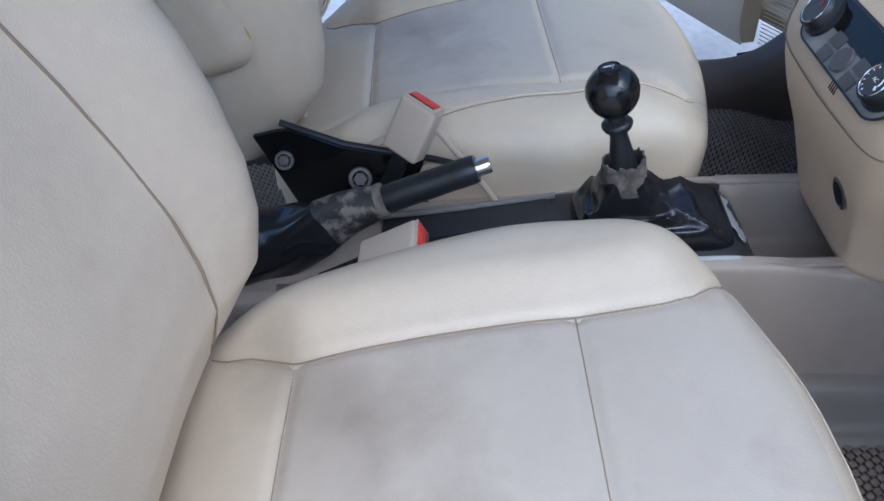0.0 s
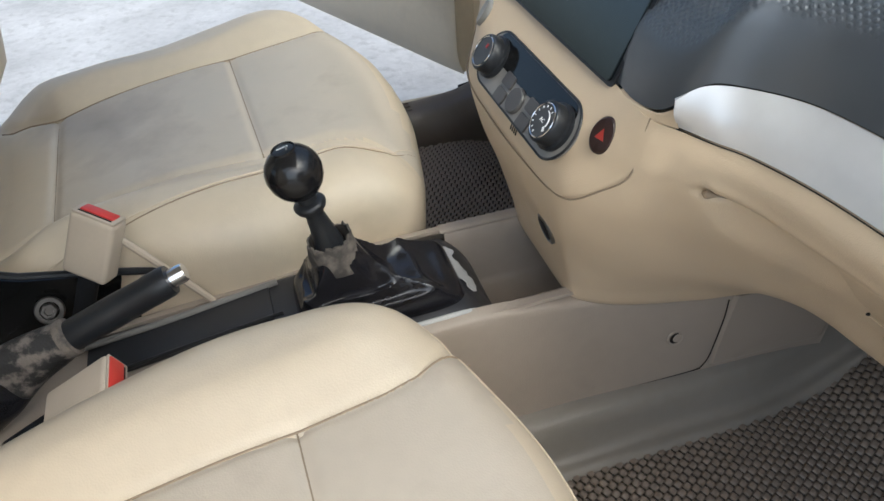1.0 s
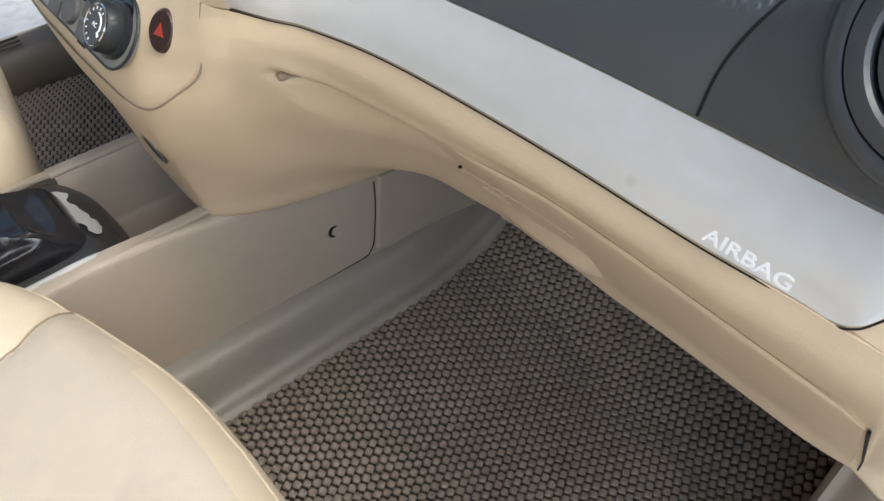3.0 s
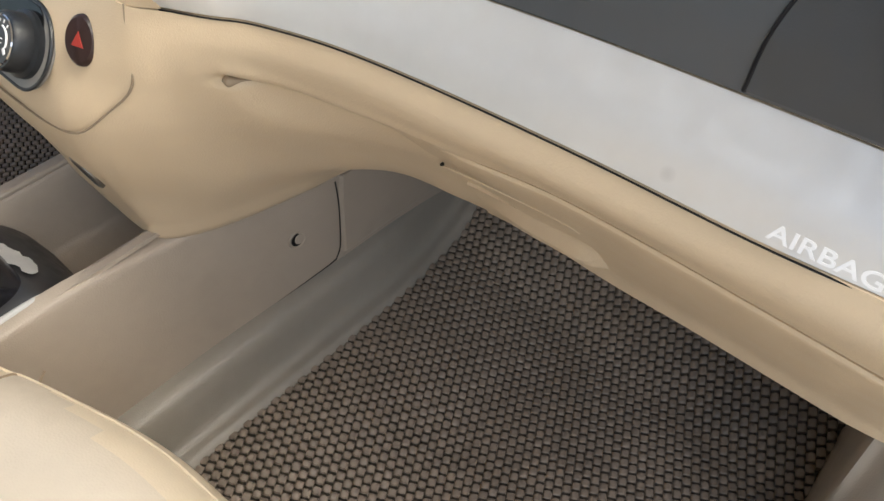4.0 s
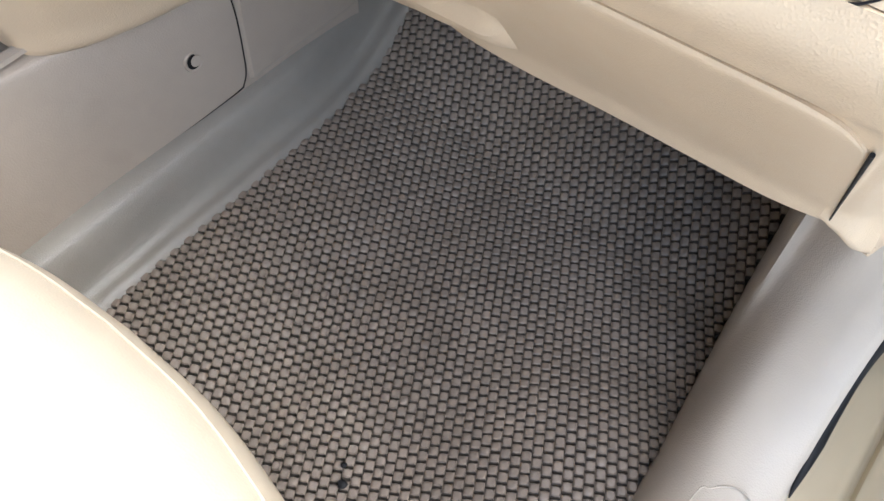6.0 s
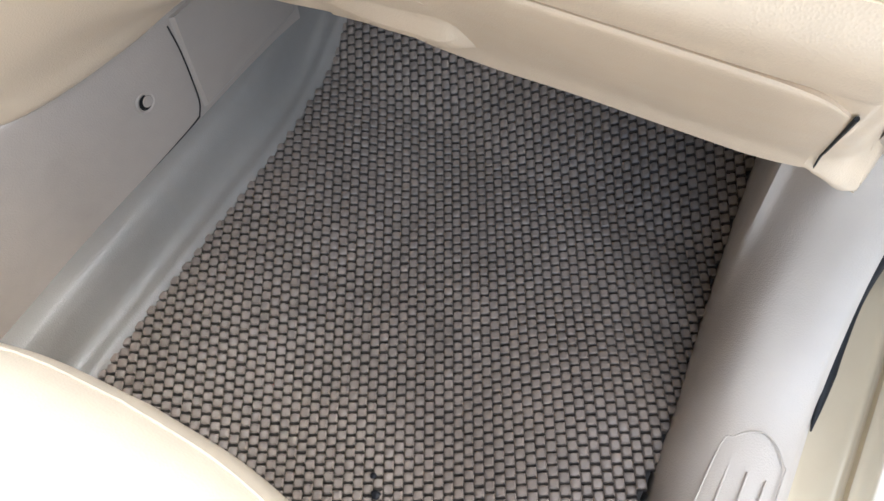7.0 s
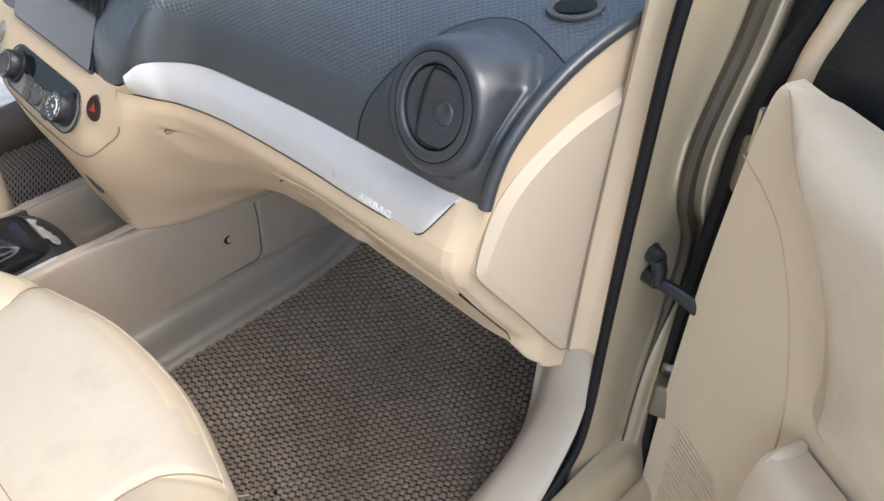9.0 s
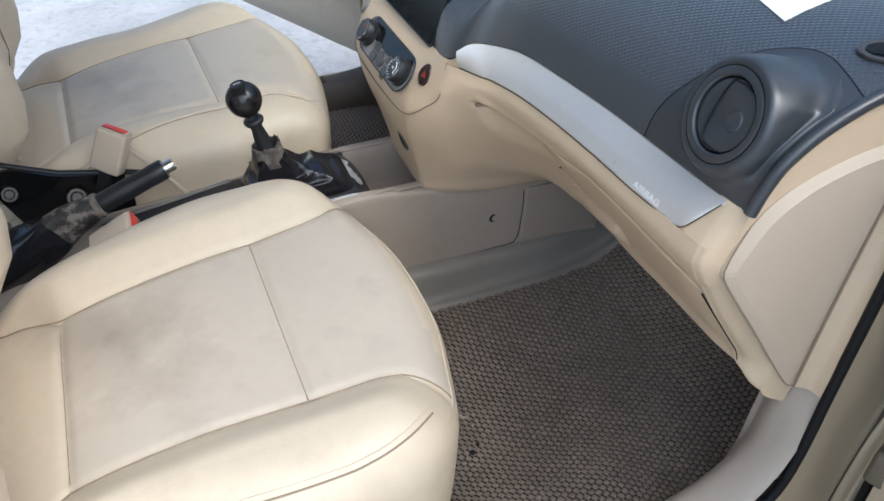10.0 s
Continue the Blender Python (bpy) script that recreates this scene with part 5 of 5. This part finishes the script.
buckle("beige seat belt buckle with red end, wedged beside the passenger seat", axes((-0.174, 0.256, 0.290), (0, 1, 0), (0.87, 0.0, 0.42)), False)
strap = tube(catmull([(-0.135, 0.412, 0.338), (-0.108, 0.408, 0.300), (-0.082, 0.405, 0.262), (-0.068, 0.404, 0.240)], 6), 0.0038, 8)
tagged(part("buckle_cable", strap, BUCKLE), "thin beige cable sleeve running down beside the driver seat", "cable")


# ---- seat rail bracket with bolts ----
def bracket():
    b = thing("seat_rail_bracket", "black painted steel seat bracket with two bolts behind the handbrake", "bracket", (-0.28, 0.44, 0.20))
    m = Matrix.Translation((0.28, -0.44, -0.20))
    bm = sheet([[(-0.345, 0.432, 0.318), (-0.30, 0.430, 0.325), (-0.24, 0.430, 0.300), (-0.15, 0.430, 0.283)], [(-0.325, 0.434, 0.265), (-0.28, 0.432, 0.262), (-0.22, 0.432, 0.25), (-0.15, 0.434, 0.243)], [(-0.295, 0.438, 0.18), (-0.25, 0.437, 0.18), (-0.20, 0.437, 0.19), (-0.05, 0.44, 0.20)]], 5, 5, 0.006)
    bmesh.ops.transform(bm, matrix=m, verts=bm.verts)
    part("side_plate", bm, GLOSS, b)
    bm = tube([(-0.31, 0.429, 0.338), (-0.24, 0.428, 0.308), (-0.15, 0.428, 0.287), (-0.06, 0.43, 0.262)], 0.004, 8)
    bmesh.ops.transform(bm, matrix=m, verts=bm.verts)
    part("plate_edge", bm, BLACK, b)
    for x, y, z, size in ((-0.226, 0.422, 0.263, 0.85), (-0.312, 0.424, 0.290, 0.68)):
        d = axes((x, y, z), (1, 0, 0), (0.15, -0.85, 0.5)) @ Matrix.Scale(size, 4)
        bm = lathe(((0.017, -0.004), (0.017, 0.001), (0.0155, 0.0025), (0.011, 0.0025)), 36, m @ d)
        w = part("washer", bm, BOLT, b, "grey washer")
        bm = lathe(((0.0105, 0.0), (0.0105, 0.008), (0.009, 0.010), (0.0055, 0.010), (0.005, 0.006), (0.0, 0.006)), 6, m @ d)
        part("bolt_head", bm, BOLT, w, "grey hexagon bolt head")
    return b


bracket()
tagged(part("rail_cover", block(0.40, 0.02, 0.16, 0.004, 2, pose(-0.16, 0.447, 0.12)), BLACK), "black lower seat rail cover beside the tunnel", "rail cover")
tagged(part("belt_bar", tube([(-0.30, 0.262, 0.235), (-0.22, 0.258, 0.232), (-0.12, 0.256, 0.228)], 0.008, 10), STEEL), "grey steel seat rail beside the passenger cushion", "seat rail")


# ---- sills, seals and hinge pillar ----
def sill(flip):
    t = thing("door_sill", "light beige plastic sill trim along the open door", "sill trim", kind="structure")
    # inner trim: from the mat up over the sill and round to the kick panel
    prof = {
        -0.60: ((-0.262, -0.02), (-0.272, 0.045), (-0.288, 0.078), (-0.315, 0.086), (-0.338, 0.084), (-0.348, 0.074)),
        0.20: ((-0.262, -0.02), (-0.272, 0.045), (-0.288, 0.078), (-0.315, 0.086), (-0.338, 0.084), (-0.348, 0.074)),
        0.36: ((-0.252, -0.01), (-0.262, 0.052), (-0.284, 0.086), (-0.312, 0.094), (-0.335, 0.090), (-0.344, 0.080)),
        0.42: ((-0.252, 0.01), (-0.261, 0.065), (-0.280, 0.100), (-0.308, 0.108), (-0.332, 0.104), (-0.340, 0.094)),
    }
    rows = [[(x, y, z) for y, z in p] for x, p in prof.items()]
    rows.append([(0.472, -0.2500, 0.03), (0.469, -0.259, 0.085), (0.464, -0.278, 0.122), (0.462, -0.306, 0.134), (0.460, -0.328, 0.132), (0.460, -0.336, 0.124)])
    rows.append([(0.518, -0.2450, 0.08), (0.510, -0.257, 0.130), (0.500, -0.279, 0.165), (0.497, -0.306, 0.178), (0.497, -0.324, 0.176), (0.498, -0.332, 0.170)])
    rows.append([(0.538, -0.2425, 0.18), (0.524, -0.257, 0.208), (0.509, -0.281, 0.230), (0.511, -0.306, 0.238), (0.515, -0.322, 0.236), (0.518, -0.329, 0.232)])
    rows.append([(0.555, -0.2410, 0.30), (0.536, -0.258, 0.31), (0.518, -0.284, 0.32), (0.522, -0.306, 0.32), (0.526, -0.320, 0.32), (0.528, -0.327, 0.32)])
    inner = ((-0.60, -0.258, -0.05), (0.20, -0.258, -0.05), (0.36, -0.250, -0.05), (0.42, -0.2495, -0.03), (0.50, -0.2460, -0.02), (0.60, -0.2375, 0.00), (0.68, -0.2310, 0.05), (0.74, -0.2260, 0.24))
    rows = [[q, *r] for q, r in zip(inner, rows)]
    bm = sheet(rows, 5, 5, 0.004)
    # the driver side takes the copy with shade in its colour
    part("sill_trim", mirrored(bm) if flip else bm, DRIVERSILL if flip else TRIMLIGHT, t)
    if not flip:
        pillar = [[(x, y, z) for x, y in ((xx, -0.302), (xx + 0.012, -0.312), (xx + 0.014, -0.326))] for xx, z in ((0.514, 0.285), (0.523, 0.40), (0.533, 0.50), (0.545, 0.60), (0.556, 0.68), (0.57, 0.76))]
        pillar = [[(x - 0.012, y, z) for x, y, z in r] for r in pillar]
        bm = sheet(pillar, 4, 4, 0.004)
        part("pillar_trim", bm, BEIGE, t, "beige door pillar trim strip")
        part("trim_joint", tube(catmull([(r[0][0] - 0.0006, r[0][1] - 0.0004, r[0][2]) for r in pillar], 5), 0.0012, 6), SEAM, t)
        scuff = catmull([(0.16, -0.335, 0), (0.345, -0.335, 0), (0.372, -0.331, 0), (0.385, -0.314, 0), (0.376, -0.296, 0), (0.35, -0.288, 0), (0.16, -0.286, 0)], 5)
        part("scuff_outline", tube([(p.x, p.y, interp(p.y, ((-0.337, 0.0845), (-0.315, 0.0870), (-0.286, 0.0790))) + interp(p.x, ((0.2, 0.0), (0.30, 0.004), (0.36, 0.009), (0.39, 0.0145)))) for p in scuff], 0.0007, 6), TRIMLIGHT, t)
        for y in (-0.325, -0.312, -0.299):
            part("scuff_rib", tube([(x, y, interp(y, ((-0.337, 0.0845), (-0.315, 0.0870), (-0.286, 0.0790))) + dz) for x, dz in ((0.16, 0.0), (0.2, 0.0), (0.30, 0.004), (0.355, 0.0085))], 0.0009, 6), TRIMLIGHT, t)
    else:
        for y in (-0.325, -0.312, -0.299):
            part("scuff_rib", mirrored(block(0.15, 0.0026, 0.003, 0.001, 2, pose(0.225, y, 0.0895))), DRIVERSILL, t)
    tops = ((0.44, 0.016), (0.472, 0.036), (0.518, 0.090), (0.538, 0.190), (0.555, 0.31), (0.65, 0.34), (0.80, 0.34))
    kick = sheet([[(x, interp(x, ((0.44, -0.2625), (0.50, -0.2580), (0.56, -0.2525), (0.62, -0.2485), (0.80, -0.232))), -0.03 + (top + 0.03) * f) for x, top in tops] for f in (0.0, 0.35, 0.7, 1.0)], 4, 4, 0.003)
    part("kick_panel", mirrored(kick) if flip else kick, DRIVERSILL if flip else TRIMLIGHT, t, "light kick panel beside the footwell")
    # painted body sill outside the trim
    body = [[(x, y, z) for x in (-0.70, 0.0, 0.40, 0.52, 0.66)] for y, z in ((-0.340, 0.080), (-0.352, 0.078), (-0.372, 0.070), (-0.386, 0.040), (-0.392, 0.045), (-0.412, 0.030), (-0.425, -0.05), (-0.42, -0.14))]
    bm = sheet(body, 4, 4, 0.004)
    part("painted_sill", mirrored(bm) if flip else bm, PAINT, t, "champagne painted body sill")


sill(False)
sill(True)

seal_pts = [(0.575, -0.335, 0.80), (0.551, -0.331, 0.70), (0.539, -0.330, 0.62), (0.531, -0.330, 0.50), (0.526, -0.330, 0.40), (0.521, -0.3305, 0.29), (0.516, -0.332, 0.20), (0.502, -0.334, 0.135), (0.470, -0.337, 0.108), (0.43, -0.340, 0.096), (0.405, -0.342, 0.091)]
seal_curve = catmull(seal_pts, 8)
tagged(part("door_seal", tube(seal_curve, lambda t: 0.0060 * (1 if t < 0.85 else (1 - t) / 0.15 * 0.9 + 0.1), 12), RUBBER), "black rubber door seal round the opening", "door seal", kind="structure")
tagged(part("door_seal", mirrored(tube(seal_curve, 0.0060, 8)), RUBBER), "black rubber door seal round the driver opening", "door seal", kind="structure")


HINGE = material("hinge_paint", (0.19, 0.165, 0.12), 0.38, metal=0.5, vary=0.15, scale=20)


def hinge_pillar(flip):
    t = thing("hinge_pillar", "champagne painted steel hinge pillar between seal and door", "pillar", kind="structure")
    rows = []
    for z, x0, x1 in ((-0.15, 0.495, 0.590), (0.03, 0.50, 0.592), (0.15, 0.508, 0.595), (0.22, 0.515, 0.602), (0.30, 0.524, 0.620), (0.36, 0.528, 0.630), (0.41, 0.530, 0.626), (0.46, 0.533, 0.602), (0.50, 0.535, 0.594), (0.54, 0.538, 0.598), (0.58, 0.542, 0.616), (0.62, 0.546, 0.636), (0.70, 0.556, 0.660), (0.82, 0.58, 0.70)):
        rows.append([(x0, -0.332, z), (x0 + 0.018, -0.3355, z), (x0 + 0.04, -0.339, z), (x1 - 0.014, -0.343, z), (x1 - 0.003, -0.348, z), (x1, -0.356, z), (x1 - 0.002, -0.364, z), (x1 + 0.008, -0.369, z), (x1 + 0.03, -0.371, z)])
    bm = sheet(rows, 5, 5, 0.004)
    part("pillar_skin", mirrored(bm) if flip else bm, PAINT, t)
    gap = block(0.02, 0.14, 0.74, 0.004, 1, pose(0.675, -0.43, 0.20))
    part("fender_gap", mirrored(gap) if flip else gap, RUBBER, t, "dark gap behind the fender")
    inner = block(0.02, 0.14, 0.25, 0.004, 2, pose(0.675, -0.43, 0.697))
    part("fender_inner", mirrored(inner) if flip else inner, PAINT, t, "champagne painted inner fender above the hinges")
    fender = sheet([[(0.66, -0.50, z), (0.72, -0.515, z), (0.95, -0.525, z)] for z in (-0.2, 0.2, 0.5, 0.66)], 4, 4, 0.004)
    part("fender_edge", mirrored(fender) if flip else fender, PAINT, t, "champagne painted fender edge")
    if flip:
        return
    # the brown roll carries the flange's shade in its colour
    for off, mat, r in ((-0.016, BROWN, 0.0080), (-0.002, PAINT, 0.0032), (0.014, RUBBER, 0.010), (0.030, RUBBER, 0.012)):
        line = [(x1 + off * 0.6, -0.366 - off, z) for z, x1 in ((0.82, 0.70), (0.70, 0.660), (0.62, 0.636), (0.58, 0.616), (0.54, 0.598), (0.50, 0.594), (0.46, 0.602), (0.41, 0.626), (0.36, 0.630), (0.30, 0.620), (0.22, 0.602), (0.12, 0.594), (0.0, 0.592))]
        part("flange", tube(catmull(line, 6), lambda f, r=r: r * (1 - 0.85 * soft((f - 0.68) / 0.16)), 8), mat, t, "rolled flange of the pillar")
    for x, y, z, k in ((0.606, -0.396, 0.534, 1.15), (0.590, -0.382, 0.203, 0.95)):
        m = pose(x, y, z, 0, 8, 20) @ Matrix.Scale(k, 4)
        h = part("door_hinge", block(0.044, 0.026, 0.050, 0.006, 3, m), HINGE, t, "painted steel door hinge")
        part("hinge_arm", block(0.030, 0.022, 0.030, 0.006, 3, m @ pose(0.014, 0.0, 0.034, 0, -25, 0)), STEEL, h)
        part("hinge_pin", lathe(((0.0, -0.040), (0.006, -0.040), (0.006, 0.046), (0.0, 0.046)), 20, m @ pose(0.026, -0.004, 0.0)), STEEL, h)
        part("hinge_bolt", lathe(((0.0, 0.008), (0.007, 0.008), (0.0075, 0.0), (0.011, -0.001)), 6, m @ pose(0.020, -0.012, 0.036, 70, 0, 0)), RUBBER, h)
    for z, y in ((0.411, -0.342), (0.382, -0.345)):
        part("strap_bolt", lathe(((0.0, 0.013), (0.0075, 0.013), (0.0088, 0.010), (0.0092, 0.0), (0.0105, -0.003), (0.0105, -0.006)), 24, axes((0.566, y, z), (0, 0, 1), (-0.45, -0.85, 0.2))), BLACK, t, "black check strap bolt")
    part("strap_link", tube([(0.562, -0.349, 0.412), (0.564, -0.353, 0.398), (0.564, -0.354, 0.382)], 0.0080, 10), BLACK, t)


hinge_pillar(False)
hinge_pillar(True)

strap = tube(catmull([(0.563, -0.352, 0.383), (0.566, -0.368, 0.380), (0.572, -0.388, 0.372), (0.582, -0.412, 0.352), (0.594, -0.435, 0.335)], 6), lambda t: 0.0055 + 0.003 * t, 10, False, 1.3)
tagged(part("check_strap", strap, BLACK), "black curved door check strap between pillar and door", "check strap")
bellows = []
curve = catmull([(0.615, -0.372, 0.385), (0.608, -0.398, 0.378), (0.604, -0.425, 0.374)], 14)
tagged(part("wiring_bellows", tube(curve, lambda t: 0.017 + 0.003 * math.sin(t * 60), 16), RUBBER), "black ribbed rubber wiring bellows", "wiring boot")


# ---- doors ----
def door(flip, hinge, angle, low):
    """Open door, built along its own length: u from the hinge edge rearwards, w up, inner face at v = 0."""
    d = thing("car_door", "open champagne car door with beige inner panel and tinted window", "car door", group="front doors")
    a = radians(angle)
    along = Vector((-math.cos(a), -math.sin(a), 0))
    m = axes((*hinge, 0), along, Vector((0, 0, 1)))
    inner = Vector((0, 0, 1)).cross(along)          # towards the cabin side or away
    face = inner if inner.dot(Vector((-0.3, 1, 0))) > 0 else -inner

    def at(u, v, w):
        return Vector((*hinge, 0)) + along * u + face * v + Vector((0, 0, w))

    def done(name, bm, mat, parent, label=""):
        return part(name, mirrored(bm) if flip else bm, mat, parent, label)

    rows = []
    for w, u0, v in ((low, 0.0, -0.02), (low + 0.03, -0.012, 0.0), (0.10, -0.012, 0.006), (0.25, -0.009, 0.010), (0.40, -0.004, 0.012), (0.52, 0.003, 0.012), (0.595, 0.008, 0.010), (0.622, 0.010, 0.004), (0.628, 0.014, -0.012)):
        rows.append([at(u0 + (1.0 - u0) * f, v, w - 0.012 * f) for f in (0, 0.012, 0.1, 0.3, 0.6, 1.0)])
    panel = done("inner_panel", sheet(rows, 4, 4, 0.006), DOORCARD, d, "pale beige moulded inner door panel")
    groove = catmull([at(u, 0.0122, w) for u, w in ((0.002, 0.556), (0.035, 0.542), (0.065, 0.520), (0.092, 0.482), (0.112, 0.44), (0.130, 0.39), (0.140, 0.34), (0.142, 0.29), (0.140, 0.22))], 6)
    done("moulded_groove", tube(groove, lambda t: 0.0004 + 0.0006 * math.sin(math.pi * t), 6), BEIGE, panel)
    edge_u = ((0.631, 0.022, -0.6), (0.626, 0.026, 0.25), (0.612, 0.042, 0.8), (0.592, 0.066, 1.0), (0.56, 0.098, 1.0), (0.53, 0.120, 1.0), (0.50, 0.136, 1.0), (0.46, 0.150, 1.0), (0.43, 0.152, 0.9), (0.405, 0.150, 0.1))
    bolster = []
    for w, u0, proud in edge_u:
        bolster.append([at(u0 + du, 0.010 + 0.036 * e * proud, w) for du, e in ((0.0, 0.0), (0.010, 0.45), (0.028, 0.85), (0.06, 1.0), (0.25, 1.0), (0.82, 1.0))])
    done("upper_bolster", sheet(bolster, 5, 5, 0.004), LEATHER, panel, "pale padded upper bolster")
    pocket = []
    for w, v in ((0.372, 0.008), (0.362, 0.046), (0.30, 0.054), (0.18, 0.056), (0.07, 0.054), (0.02, 0.036)):
        pocket.append([at(u, 0.008 + v * e, w) for u, e in ((0.160, 0.0), (0.168, 0.7), (0.190, 1), (0.5, 1), (0.9, 1))])
    done("door_pocket", sheet(pocket, 5, 5, 0.004), LEATHER, panel, "pale beige door pocket")
    for k in range(22):
        w = 0.205 - 0.0085 * k
        u1 = 0.095 + 0.0045 * k if k < 12 else 0.15
        done("speaker_slot", tube([at(0.022, 0.0105 - 0.0002 * k, w), at(u1, 0.0115 - 0.0002 * k, w - 0.004)], 0.0010, 5), DOORCARD, panel)
    if not flip:
        ring = [at(0.132 + 0.030 * math.cos(a), 0.0105, 0.012 + 0.030 * math.sin(a)) for a in np.linspace(0, 2 * math.pi, 40)[:-1]]
        done("badge_ring", tube(ring, 0.0012, 6, True), BEIGE, panel)
    skin = [[at(u, v, w) for u in (-0.02, 0.02, 0.5, 1.03)] for w, v in ((low - 0.06, -0.06), (low, -0.085), (0.2, -0.11), (0.5, -0.10), (0.62, -0.07))]
    skin = done("outer_skin", sheet(skin, 4, 4, 0.003), PAINT, d, "champagne metallic outer skin")
    edge = [[at(u, v, w) for v, u in ((-0.09, -0.014), (-0.05, -0.018), (-0.02, -0.014), (0.0, -0.004))] for w in (low - 0.04, 0.1, 0.3, 0.5, 0.592)]
    done("door_edge", sheet(edge, 3, 4, 0.003), PAINT, d)
    weather = catmull([at(0.16, -0.018, low + 0.01), at(0.05, -0.012, low + 0.02), at(-0.030, -0.010, low + 0.12), at(-0.034, -0.008, 0.30), at(-0.024, -0.006, 0.50), at(-0.014, -0.010, 0.61), at(-0.010, -0.026, 0.655), at(0.014, -0.042, 0.728), at(0.155, -0.07, 0.90)], 8)
    done("weather_strip", tube(weather, 0.009, 8), RUBBER, d, "black weather strip")
    rim = catmull([at(0.000, -0.022, 0.605), at(0.006, -0.028, 0.655), at(0.032, -0.040, 0.725), at(0.17, -0.06, 0.89), at(0.42, -0.08, 1.03), at(0.75, -0.085, 1.07), at(1.0, -0.08, 1.05)], 8)
    done("window_frame", tube(rim, 0.010, 10), BEIGE, d, "beige window frame")
    low = [at(0.02 + 0.98 * k / (len(rim) - 1), -0.035, 0.60) for k in range(len(rim))]
    glass = lattice([low, rim])
    solid(glass, 0.004)
    done("window_pane", glass, TINT, d, "dark tinted window pane")
    return d


door(False, (0.580, -0.402), 65, -0.05)
door(True, (0.580, -0.402), 66, 0.09)
